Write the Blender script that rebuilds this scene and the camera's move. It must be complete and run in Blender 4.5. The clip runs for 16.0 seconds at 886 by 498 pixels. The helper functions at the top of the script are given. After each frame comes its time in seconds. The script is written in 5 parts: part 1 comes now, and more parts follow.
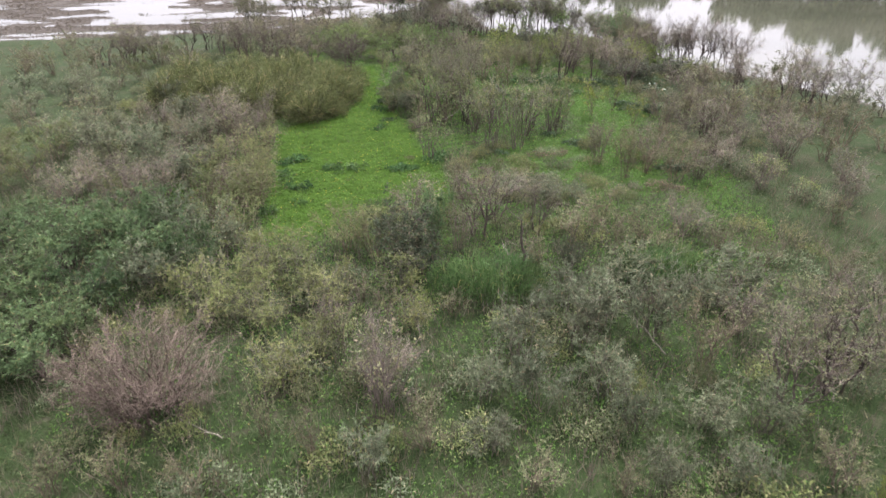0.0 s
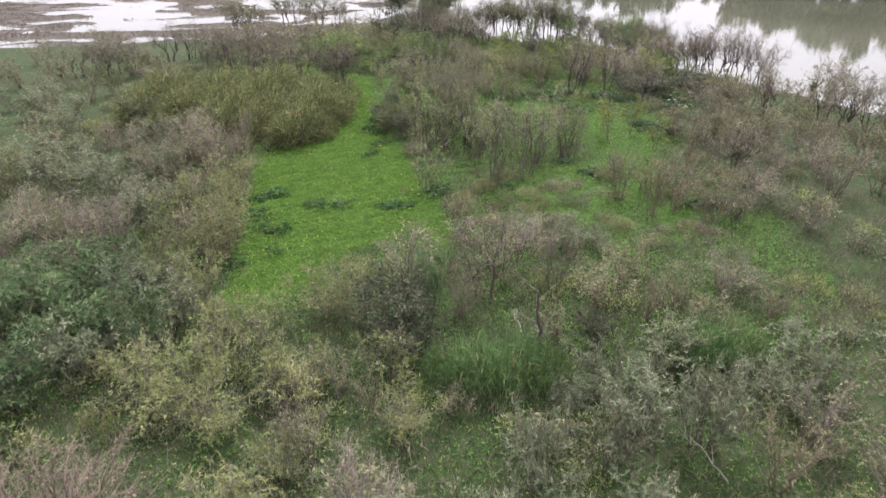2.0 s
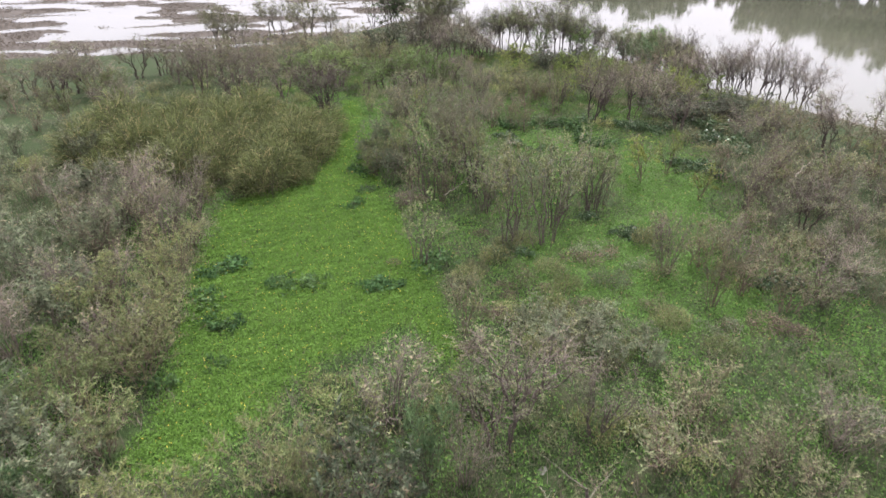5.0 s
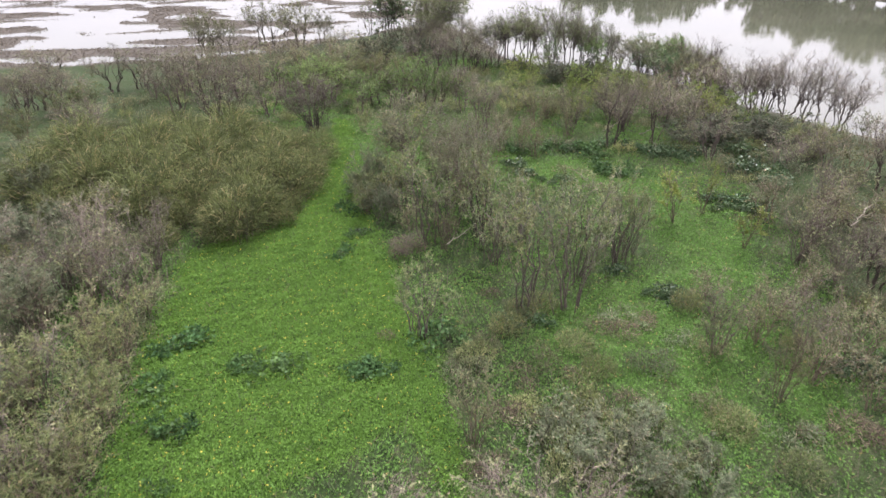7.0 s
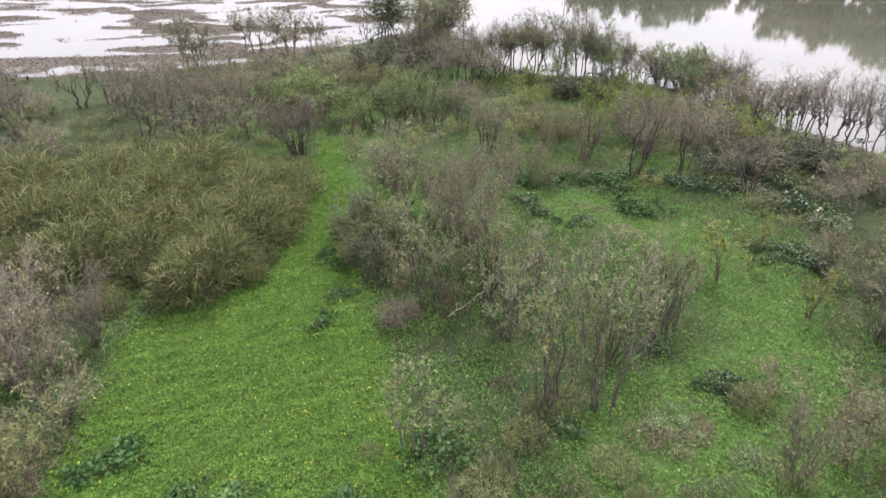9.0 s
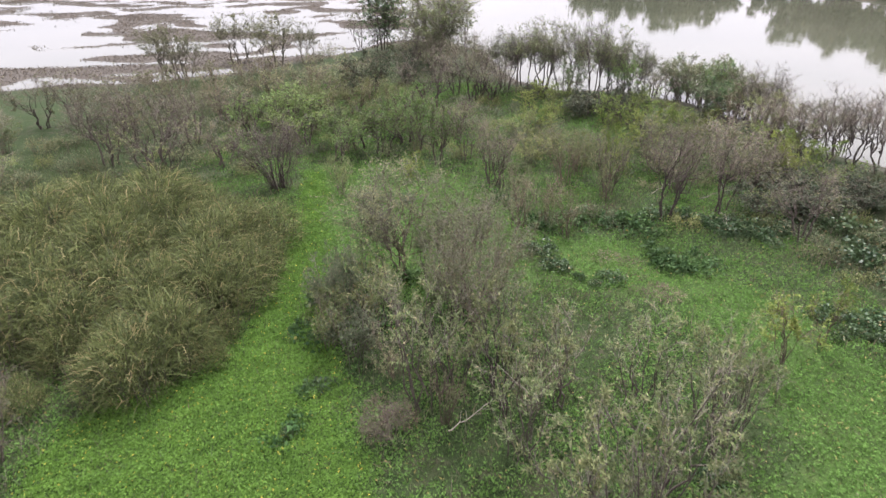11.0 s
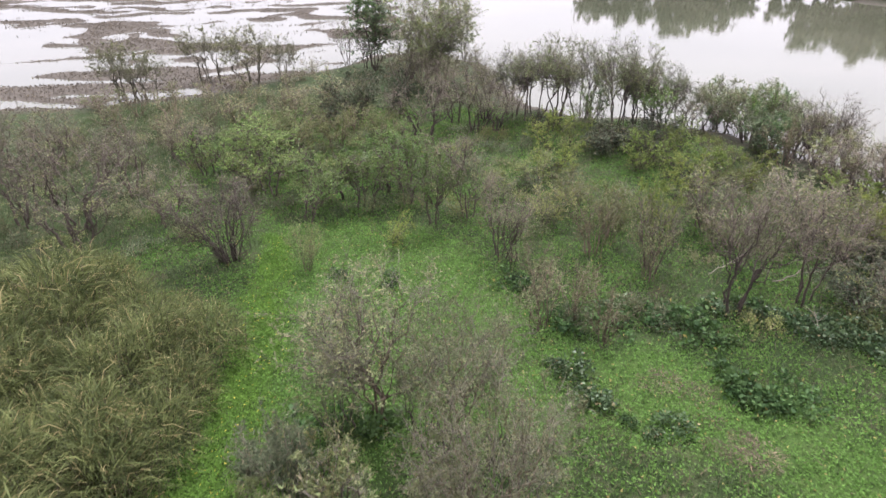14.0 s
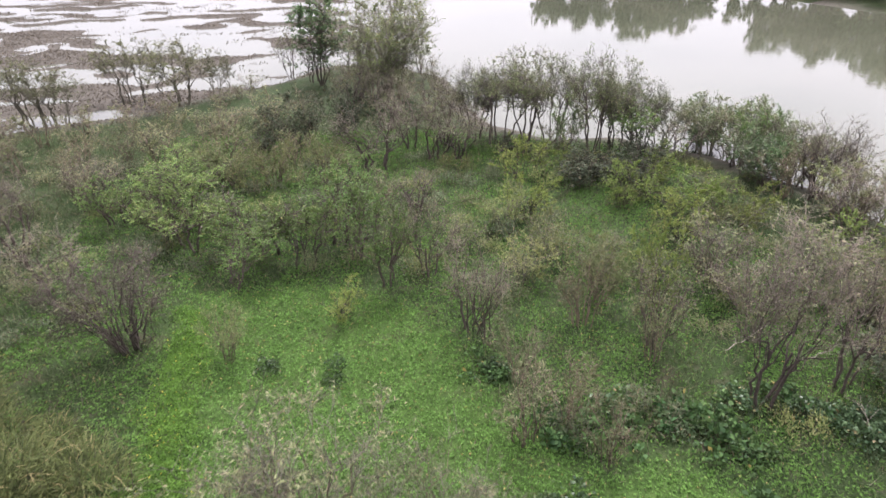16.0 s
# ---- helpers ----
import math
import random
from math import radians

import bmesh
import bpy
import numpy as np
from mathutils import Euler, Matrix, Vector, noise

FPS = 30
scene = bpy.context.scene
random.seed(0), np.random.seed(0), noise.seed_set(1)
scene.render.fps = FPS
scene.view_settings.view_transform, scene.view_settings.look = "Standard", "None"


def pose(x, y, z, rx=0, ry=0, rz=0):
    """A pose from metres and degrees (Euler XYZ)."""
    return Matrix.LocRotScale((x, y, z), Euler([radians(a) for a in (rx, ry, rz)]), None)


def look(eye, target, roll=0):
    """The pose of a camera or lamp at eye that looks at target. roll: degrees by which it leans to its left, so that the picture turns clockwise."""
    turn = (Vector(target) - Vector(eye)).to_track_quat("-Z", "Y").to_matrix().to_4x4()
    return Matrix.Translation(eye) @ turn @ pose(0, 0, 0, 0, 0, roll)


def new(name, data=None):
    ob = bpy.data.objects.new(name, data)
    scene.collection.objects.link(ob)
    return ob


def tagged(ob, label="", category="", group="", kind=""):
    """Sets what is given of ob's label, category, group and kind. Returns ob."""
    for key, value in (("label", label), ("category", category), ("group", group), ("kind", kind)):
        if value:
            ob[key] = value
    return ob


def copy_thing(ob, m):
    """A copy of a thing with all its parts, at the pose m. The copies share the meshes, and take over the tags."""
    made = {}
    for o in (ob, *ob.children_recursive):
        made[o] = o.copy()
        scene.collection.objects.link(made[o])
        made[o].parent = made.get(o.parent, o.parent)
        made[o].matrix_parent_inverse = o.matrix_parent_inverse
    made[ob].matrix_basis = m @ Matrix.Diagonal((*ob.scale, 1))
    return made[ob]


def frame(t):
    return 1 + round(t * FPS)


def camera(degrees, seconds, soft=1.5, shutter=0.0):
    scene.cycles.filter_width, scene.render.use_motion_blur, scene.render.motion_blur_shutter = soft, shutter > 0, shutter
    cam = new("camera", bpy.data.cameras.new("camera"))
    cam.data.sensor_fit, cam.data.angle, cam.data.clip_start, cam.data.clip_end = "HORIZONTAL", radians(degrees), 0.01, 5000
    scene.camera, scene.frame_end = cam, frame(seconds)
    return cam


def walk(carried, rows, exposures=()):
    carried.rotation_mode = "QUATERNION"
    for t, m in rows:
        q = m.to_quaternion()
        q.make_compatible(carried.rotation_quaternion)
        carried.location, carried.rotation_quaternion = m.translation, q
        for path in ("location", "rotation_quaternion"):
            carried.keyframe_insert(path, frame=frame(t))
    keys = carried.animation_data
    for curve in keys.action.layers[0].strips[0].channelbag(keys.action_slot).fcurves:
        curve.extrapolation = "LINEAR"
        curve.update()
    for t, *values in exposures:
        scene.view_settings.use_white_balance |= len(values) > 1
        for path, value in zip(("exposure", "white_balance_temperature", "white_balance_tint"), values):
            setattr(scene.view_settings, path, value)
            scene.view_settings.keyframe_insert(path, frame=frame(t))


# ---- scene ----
cam = camera(70.5, 16.0, soft=1.5, shutter=0.4)
METRES, EYE, TILT, LEAN, TURN = 40.0, 12.2, -28.0, 0.5, 0.0
EXPOSURE, KELVIN, TINT = 2.35, 6000, 22
SKY, SUN, HORIZON = 0.89, 2.45, 0.28
ROWS = [
    (0.0, 0.0, 0.0, 0.0, -0.0, 0.0, 0.0),
    (0.5, 0.0002, 0.0268, 0.0143, 0.0, -0.0, 0.02),
    (1.0, 0.0005, 0.0537, 0.0286, 0.01, -0.0, 0.03),
    (1.5, 0.001, 0.0809, 0.0429, 0.02, 0.01, 0.03),
    (2.0, 0.0014, 0.1078, 0.0574, 0.02, 0.0, 0.04),
    (2.5, 0.0019, 0.1345, 0.0718, 0.03, -0.01, 0.04),
    (3.0, 0.0024, 0.1613, 0.0858, 0.05, -0.0, 0.04),
    (3.5, 0.0027, 0.1876, 0.1001, 0.06, -0.03, 0.04),
    (4.0, 0.0027, 0.2147, 0.1142, 0.06, -0.04, 0.01),
    (6.5, 0.0007, 0.3475, 0.1848, 0.06, -0.06, 0.02),
    (7.0, 0.0003, 0.375, 0.1995, 0.08, -0.07, 0.02),
    (7.5, 0.0002, 0.4025, 0.2141, 0.07, -0.09, 0.0),
    (8.0, 0.0003, 0.4305, 0.2289, 0.09, -0.1, -0.0),
    (8.5, 0.0005, 0.4584, 0.2435, 0.1, -0.13, 0.01),
    (9.0, -0.0002, 0.4868, 0.2582, 0.08, -0.13, -0.02),
    (11.5, 0.0001, 0.6269, 0.3311, 0.13, -0.16, 0.04),
    (12.0, 0.0008, 0.6553, 0.3457, 0.14, -0.16, 0.04),
    (12.5, 0.0016, 0.6834, 0.3603, 0.16, -0.16, 0.05),
    (13.0, 0.0021, 0.712, 0.3753, 0.14, -0.18, 0.04),
    (13.5, 0.0028, 0.7403, 0.3899, 0.15, -0.17, 0.01),
    (14.0, 0.0031, 0.7689, 0.4045, 0.06, -0.16, 0.07),
    (14.5, 0.0039, 0.7974, 0.4194, -0.16, -0.17, 0.19),
    (15.0, 0.0049, 0.8265, 0.4343, -1.18, -0.17, 0.69),
    (15.5, 0.0064, 0.8555, 0.4491, -2.63, -0.2, 1.4),
    (16.0, 0.009, 0.8853, 0.4645, -3.42, -0.22, 1.79),
]
walk(cam, [(t, pose(0, 0, EYE, TILT, LEAN, TURN) @ pose(METRES * x, METRES * y, METRES * z, 90 + pitch, roll, yaw)) for t, x, y, z, yaw, pitch, roll in ROWS],
     exposures=[(0.0, EXPOSURE, KELVIN, TINT), (16.0, EXPOSURE, KELVIN, TINT)])

# ---- daylight: a bright overcast sky ----
SUN_ELEVATION, SUN_AZIMUTH = 57.0, 15.0  # degrees; azimuth from +y towards +x
world = bpy.data.worlds.new("overcast_sky")
scene.world = world
world.use_nodes = True
wn, wl = world.node_tree.nodes, world.node_tree.links
sky = wn.new("ShaderNodeTexSky")
sky.sky_type, sky.sun_disc = "NISHITA", False
sky.sun_elevation, sky.sun_rotation = radians(SUN_ELEVATION), radians(SUN_AZIMUTH)
sky.air_density, sky.dust_density = 1.0, 4.0
dim = wn.new("ShaderNodeVectorMath")
dim.operation, dim.inputs[3].default_value = "SCALE", 0.05
cloud_noise = wn.new("ShaderNodeTexNoise")
cloud_noise.inputs["Scale"].default_value, cloud_noise.inputs["Detail"].default_value = 1.6, 5.0
cloud_ramp = wn.new("ShaderNodeValToRGB")
cloud_ramp.color_ramp.elements[0].position, cloud_ramp.color_ramp.elements[0].color = 0.3, (0.85, 0.82, 0.82, 1)
cloud_ramp.color_ramp.elements[1].position, cloud_ramp.color_ramp.elements[1].color = 0.7, (1.07, 1.03, 1.01, 1)
cover = wn.new("ShaderNodeMix")
cover.data_type = "RGBA"
cover.inputs["Factor"].default_value = 0.93
wl.new(sky.outputs[0], dim.inputs[0])
wl.new(cloud_noise.outputs["Fac"], cloud_ramp.inputs["Fac"])
# an overcast sky is brightest overhead and falls off towards the horizon
sky_way, sky_split, sky_fall = wn.new("ShaderNodeTexCoord"), wn.new("ShaderNodeSeparateXYZ"), wn.new("ShaderNodeMapRange")
wl.new(sky_way.outputs["Generated"], sky_split.inputs[0])
wl.new(sky_split.outputs["Z"], sky_fall.inputs[0])
for i, v in enumerate((0.0, 1.0, HORIZON, 1.25)):
    sky_fall.inputs[i + 1].default_value = v
shaded = wn.new("ShaderNodeVectorMath")
shaded.operation = "SCALE"
wl.new(cloud_ramp.outputs["Color"], shaded.inputs[0])
wl.new(sky_fall.outputs[0], shaded.inputs[3])
wl.new(dim.outputs[0], cover.inputs["A"])
wl.new(shaded.outputs[0], cover.inputs["B"])
back = wn["Background"]
back.inputs["Strength"].default_value = SKY
wl.new(cover.outputs["Result"], back.inputs["Color"])

sun_data = bpy.data.lights.new("sun", "SUN")
sun_data.energy, sun_data.angle, sun_data.color = SUN, radians(18), (1.0, 0.96, 0.9)
sun = new("sun", sun_data)
az, el = radians(SUN_AZIMUTH), radians(SUN_ELEVATION)
sun.matrix_world = look((60 * math.sin(az) * math.cos(el), 60 * math.cos(az) * math.cos(el), 60 * math.sin(el)), (0, 0, 0))


# ---- materials ----
def shader(name):
    m = bpy.data.materials.new(name)
    m.use_nodes = True
    nt = m.node_tree
    return m, nt.nodes, nt.links, nt.nodes["Principled BSDF"]


def noise_node(n, l, scale, detail=3.0, vector=None):
    t = n.new("ShaderNodeTexNoise")
    t.inputs["Scale"].default_value, t.inputs["Detail"].default_value = scale, detail
    if vector is not None:
        l.new(vector, t.inputs["Vector"])
    return t


def mix_colour(n, l, fac, a, b, blend="MIX"):
    x = n.new("ShaderNodeMix")
    x.data_type, x.blend_type = "RGBA", blend
    for key, value in (("Factor", fac), ("A", a), ("B", b)):
        if isinstance(value, (int, float)):
            x.inputs[key].default_value = value
        elif isinstance(value, tuple):
            x.inputs[key].default_value = (*value, 1)
        else:
            l.new(value, x.inputs[key])
    return x.outputs["Result"]


def stretch(n, l, value, low, high, to_low=0.0, to_high=1.0):
    x = n.new("ShaderNodeMapRange")
    for i, v in enumerate((low, high, to_low, to_high)):
        x.inputs[i + 1].default_value = v
    l.new(value, x.inputs[0])
    return x.outputs[0]


def leaf_material(name, young, old, dry, dry_share=0.12, rough=0.65, through_light=0.32, gloss=0.08):
    """Leaves that differ one from the next and plant from plant, with some dry ones, and light passing through them."""
    m, n, l, p = shader(name)
    geo, info = n.new("ShaderNodeNewGeometry"), n.new("ShaderNodeObjectInfo")
    island = geo.outputs["Random Per Island"]
    c = mix_colour(n, l, island, old, young)
    patch = noise_node(n, l, 0.9, 2.0, geo.outputs["Position"])
    c = mix_colour(n, l, stretch(n, l, patch.outputs["Fac"], 0.35, 0.7, 0.0, 0.55), c, old)
    dryness = stretch(n, l, island, 1 - dry_share, 1 - dry_share * 0.6)
    c = mix_colour(n, l, dryness, c, dry)
    hue, shade = n.new("ShaderNodeHueSaturation"), n.new("ShaderNodeTexWhiteNoise")
    shade.noise_dimensions = "1D"
    l.new(info.outputs["Random"], shade.inputs["W"])
    l.new(stretch(n, l, info.outputs["Random"], 0, 1, 0.489, 0.516), hue.inputs["Hue"])
    l.new(stretch(n, l, shade.outputs[0], 0, 1, 0.75, 1.35), hue.inputs["Value"])
    l.new(c, hue.inputs["Color"])
    l.new(hue.outputs[0], p.inputs["Base Color"])
    p.inputs["Roughness"].default_value = rough
    p.inputs["Specular IOR Level"].default_value = gloss
    tr, ms = n.new("ShaderNodeBsdfTranslucent"), n.new("ShaderNodeMixShader")
    l.new(hue.outputs[0], tr.inputs["Color"])
    ms.inputs[0].default_value = through_light
    l.new(p.outputs[0], ms.inputs[1])
    l.new(tr.outputs[0], ms.inputs[2])
    l.new(ms.outputs[0], n["Material Output"].inputs["Surface"])
    return m


def bark_material(name, light, dark):
    m, n, l, p = shader(name)
    geo, info = n.new("ShaderNodeNewGeometry"), n.new("ShaderNodeObjectInfo")
    grain = noise_node(n, l, 14.0, 4.0, geo.outputs["Position"])
    blotch = noise_node(n, l, 1.3, 2.0, geo.outputs["Position"])
    c = mix_colour(n, l, stretch(n, l, grain.outputs["Fac"], 0.3, 0.7), dark, light)
    c = mix_colour(n, l, stretch(n, l, blotch.outputs["Fac"], 0.4, 0.7, 0, 0.5), c, dark)
    hue = n.new("ShaderNodeHueSaturation")
    l.new(stretch(n, l, info.outputs["Random"], 0, 1, 0.7, 1.3), hue.inputs["Value"])
    l.new(c, hue.inputs["Color"])
    l.new(hue.outputs[0], p.inputs["Base Color"])
    p.inputs["Roughness"].default_value, p.inputs["Specular IOR Level"].default_value = 0.95, 0.12
    bump = n.new("ShaderNodeBump")
    bump.inputs["Strength"].default_value, bump.inputs["Distance"].default_value = 0.5, 0.01
    l.new(grain.outputs["Fac"], bump.inputs["Height"])
    l.new(bump.outputs[0], p.inputs["Normal"])
    return m


BARK_GREY = bark_material("grey_brown_bark", (0.134, 0.124, 0.09), (0.05, 0.046, 0.034))
BARK_DARK = bark_material("dark_wet_bark", (0.081, 0.067, 0.053), (0.028, 0.023, 0.019))
BARK_BROWN = bark_material("warm_brown_bark", (0.135, 0.107, 0.074), (0.05, 0.04, 0.029))
BARK_RED = bark_material("reddish_dry_twigs", (0.132, 0.104, 0.078), (0.046, 0.036, 0.028))
BARK_MAUVE = bark_material("mauve_brown_twigs", (0.139, 0.117, 0.091), (0.054, 0.045, 0.036))
LEAF_TUSSOCK = leaf_material("dead_brown_blades", (0.143, 0.11, 0.077), (0.05, 0.039, 0.029), (0.176, 0.132, 0.088), 0.2)
BARK_PALE = bark_material("bleached_dead_wood", (0.21, 0.19, 0.155), (0.11, 0.095, 0.075))
LEAF_GREEN = leaf_material("broad_green_leaves", (0.108, 0.152, 0.062), (0.038, 0.064, 0.027), (0.12, 0.11, 0.05), 0.06)
LEAF_MID = leaf_material("mid_green_leaves", (0.122, 0.176, 0.048), (0.05, 0.082, 0.025), (0.16, 0.16, 0.055), 0.05)
LEAF_OLIVE = leaf_material("olive_leaves", (0.152, 0.168, 0.065), (0.06, 0.076, 0.031), (0.165, 0.13, 0.065), 0.05)
LEAF_SILVER = leaf_material("grey_green_leaves", (0.148, 0.168, 0.095), (0.062, 0.077, 0.043), (0.18, 0.15, 0.095), 0.08)
LEAF_BROWN = leaf_material("brown_sparse_leaves", (0.153, 0.163, 0.077), (0.069, 0.078, 0.04), (0.164, 0.14, 0.088), 0.10)
LEAF_YELLOW = leaf_material("yellow_green_leaves", (0.148, 0.182, 0.042), (0.07, 0.095, 0.024), (0.19, 0.175, 0.06), 0.05)
LEAF_STEM = leaf_material("dry_herb_stems", (0.17, 0.142, 0.108), (0.075, 0.063, 0.049), (0.2, 0.175, 0.14), 0.1, gloss=0.03)
LEAF_SALLOW = leaf_material("sallow_leaves", (0.18, 0.198, 0.071), (0.079, 0.096, 0.036), (0.192, 0.169, 0.09), 0.10)
LEAF_THIN = leaf_material("thin_olive_leaves", (0.15, 0.172, 0.07), (0.067, 0.084, 0.037), (0.184, 0.161, 0.096), 0.10)
LEAF_FAR = leaf_material("far_bank_leaves", (0.078, 0.090, 0.047), (0.043, 0.051, 0.027), (0.09, 0.09, 0.04), 0.05)
LEAF_DARK = leaf_material("dark_leaves", (0.075, 0.082, 0.048), (0.02, 0.03, 0.016), (0.08, 0.065, 0.04), 0.12)
LEAF_REED = leaf_material("reed_blades", (0.152, 0.163, 0.056), (0.026, 0.034, 0.012), (0.2, 0.162, 0.08), 0.10)
LEAF_CANE = leaf_material("green_cane_blades", (0.085, 0.136, 0.045), (0.026, 0.055, 0.017), (0.15, 0.15, 0.055), 0.05)
LEAF_CARPET = leaf_material("floating_weed_leaves", (0.1, 0.167, 0.028), (0.055, 0.101, 0.018), (0.34, 0.28, 0.05), 0.014, gloss=0.06)
LEAF_LUSH = leaf_material("lush_green_leaves", (0.066, 0.115, 0.034), (0.026, 0.052, 0.018), (0.2, 0.17, 0.05), 0.03, gloss=0.1)
LEAF_GRASS = leaf_material("wet_grass_blades", (0.118, 0.152, 0.064), (0.054, 0.076, 0.034), (0.17, 0.145, 0.09), 0.14)
LEAF_HERB = leaf_material("low_herb_leaves", (0.084, 0.146, 0.033), (0.058, 0.106, 0.025), (0.19, 0.155, 0.06), 0.03, rough=0.8, gloss=0.03)
LEAF_HYACINTH = leaf_material("glossy_dark_leaves", (0.062, 0.092, 0.036), (0.02, 0.038, 0.016), (0.12, 0.095, 0.045), 0.06, 0.45, 0.12, 0.16)
LEAF_MARSH = leaf_material("brown_marsh_grass", (0.115, 0.1, 0.076), (0.07, 0.061, 0.047), (0.16, 0.135, 0.095), 0.2)


def ground_material():
    m, n, l, p = shader("wet_ground")
    geo = n.new("ShaderNodeNewGeometry")
    carpet, marsh = n.new("ShaderNodeAttribute"), n.new("ShaderNodeAttribute")
    carpet.attribute_name, marsh.attribute_name = "carpet", "marsh"
    big = noise_node(n, l, 0.35, 4.0, geo.outputs["Position"])
    mid = noise_node(n, l, 2.2, 4.0, geo.outputs["Position"])
    fine = noise_node(n, l, 17.0, 3.0, geo.outputs["Position"])
    soil = mix_colour(n, l, stretch(n, l, fine.outputs["Fac"], 0.3, 0.7), (0.022, 0.021, 0.013), (0.048, 0.044, 0.027))
    green = mix_colour(n, l, stretch(n, l, fine.outputs["Fac"], 0.35, 0.65), (0.010, 0.018, 0.0055), (0.02, 0.032, 0.0095))
    c = mix_colour(n, l, stretch(n, l, mid.outputs["Fac"], 0.52, 0.72), green, soil)
    c = mix_colour(n, l, stretch(n, l, big.outputs["Fac"], 0.45, 0.6, 0.0, 0.6), c, green)
    weed = mix_colour(n, l, stretch(n, l, fine.outputs["Fac"], 0.35, 0.65), (0.019, 0.038, 0.008), (0.034, 0.061, 0.013))
    weed = mix_colour(n, l, stretch(n, l, mid.outputs["Fac"], 0.5, 0.75, 0, 0.5), weed, (0.045, 0.073, 0.016))
    c = mix_colour(n, l, carpet.outputs["Fac"], c, weed)
    litter = noise_node(n, l, 0.75, 5.0, geo.outputs["Position"])
    c = mix_colour(n, l, stretch(n, l, litter.outputs["Fac"], 0.54, 0.68, 0.0, 0.5), c, (0.034, 0.03, 0.018))
    mud = mix_colour(n, l, stretch(n, l, mid.outputs["Fac"], 0.3, 0.7), (0.032, 0.029, 0.023), (0.06, 0.053, 0.043))
    c = mix_colour(n, l, marsh.outputs["Fac"], c, mud)
    l.new(c, p.inputs["Base Color"])
    p.inputs["Roughness"].default_value, p.inputs["Specular IOR Level"].default_value = 0.95, 0.08
    bump = n.new("ShaderNodeBump")
    bump.inputs["Strength"].default_value, bump.inputs["Distance"].default_value = 0.8, 0.06
    l.new(fine.outputs["Fac"], bump.inputs["Height"])
    l.new(bump.outputs[0], p.inputs["Normal"])
    return m


def water_material():
    m, n, l, p = shader("murky_water")
    geo = n.new("ShaderNodeNewGeometry")
    silt = noise_node(n, l, 0.06, 3.0, geo.outputs["Position"])
    l.new(mix_colour(n, l, stretch(n, l, silt.outputs["Fac"], 0.35, 0.65), (0.042, 0.046, 0.03), (0.056, 0.058, 0.04)), p.inputs["Base Color"])
    p.inputs["Roughness"].default_value, p.inputs["IOR"].default_value = 0.04, 1.33
    ripple = noise_node(n, l, 1.6, 3.0, geo.outputs["Position"])
    bump = n.new("ShaderNodeBump")
    bump.inputs["Strength"].default_value, bump.inputs["Distance"].default_value = 0.10, 0.05
    l.new(ripple.outputs["Fac"], bump.inputs["Height"])
    l.new(bump.outputs[0], p.inputs["Normal"])
    return m


GROUND, WATER = ground_material(), water_material()


# ---- mesh helpers ----
def mesh_of(name, verts, loops, sizes, material, smooth=False):
    """A mesh from flat numpy arrays: vertices, the corners of all faces in a row, and each face's number of corners."""
    me = bpy.data.meshes.new(name)
    me.vertices.add(len(verts))
    me.vertices.foreach_set("co", np.asarray(verts, np.float32).ravel())
    me.loops.add(len(loops))
    me.loops.foreach_set("vertex_index", np.asarray(loops, np.int32))
    me.polygons.add(len(sizes))
    me.polygons.foreach_set("loop_start", np.concatenate([[0], np.cumsum(sizes)[:-1]]).astype(np.int32))
    if smooth:
        me.polygons.foreach_set("use_smooth", np.ones(len(sizes), bool))
    me.update(calc_edges=True)
    me.materials.append(material)
    return me


def part(name, me, parent, label="", kind=""):
    ob = new(name, me)
    ob.parent = parent
    return tagged(ob, label, kind=kind)


def unit(v):
    return v / np.maximum(np.linalg.norm(v, axis=-1, keepdims=True), 1e-6)


def tubes(paths, radii, sides=3):
    """Tapered tubes along many paths of k points each: paths (n, k, 3), radii (n, k)."""
    n, k, _ = paths.shape
    t = unit(np.gradient(paths, axis=1))
    ref = np.where(np.abs(t[..., 2:3]) > 0.8, np.array([1.0, 0, 0]), np.array([0, 0, 1.0]))
    u = unit(np.cross(t, ref))
    v = np.cross(t, u)
    a = np.linspace(0, 2 * np.pi, sides, endpoint=False)
    ring = paths[:, :, None] + radii[:, :, None, None] * (np.cos(a)[:, None] * u[:, :, None] + np.sin(a)[:, None] * v[:, :, None])
    idx = np.arange(n * k * sides).reshape(n, k, sides)
    nxt = np.roll(idx, -1, axis=2)
    quads = np.stack([idx[:, :-1], nxt[:, :-1], nxt[:, 1:], idx[:, 1:]], axis=-1).reshape(-1, 4)
    return ring.reshape(-1, 3), quads


def cones(paths, radius):
    """Thin twigs: three-sided points from the first to the last point of each path."""
    a, b = paths[:, 0], paths[:, -1]
    n = len(a)
    t = unit(b - a)
    u = unit(np.cross(t, np.where(np.abs(t[:, 2:3]) > 0.8, np.array([1.0, 0, 0]), np.array([0, 0, 1.0]))))
    v = np.cross(t, u)
    ring = [a + radius[:, None] * (math.cos(q) * u + math.sin(q) * v) for q in (0, 2.09, 4.19)]
    i = np.arange(n)[:, None] * 4
    return np.stack([*ring, b], axis=1).reshape(-1, 3), np.concatenate([i + np.array(f) for f in ((0, 1, 3), (1, 2, 3), (2, 0, 3))])


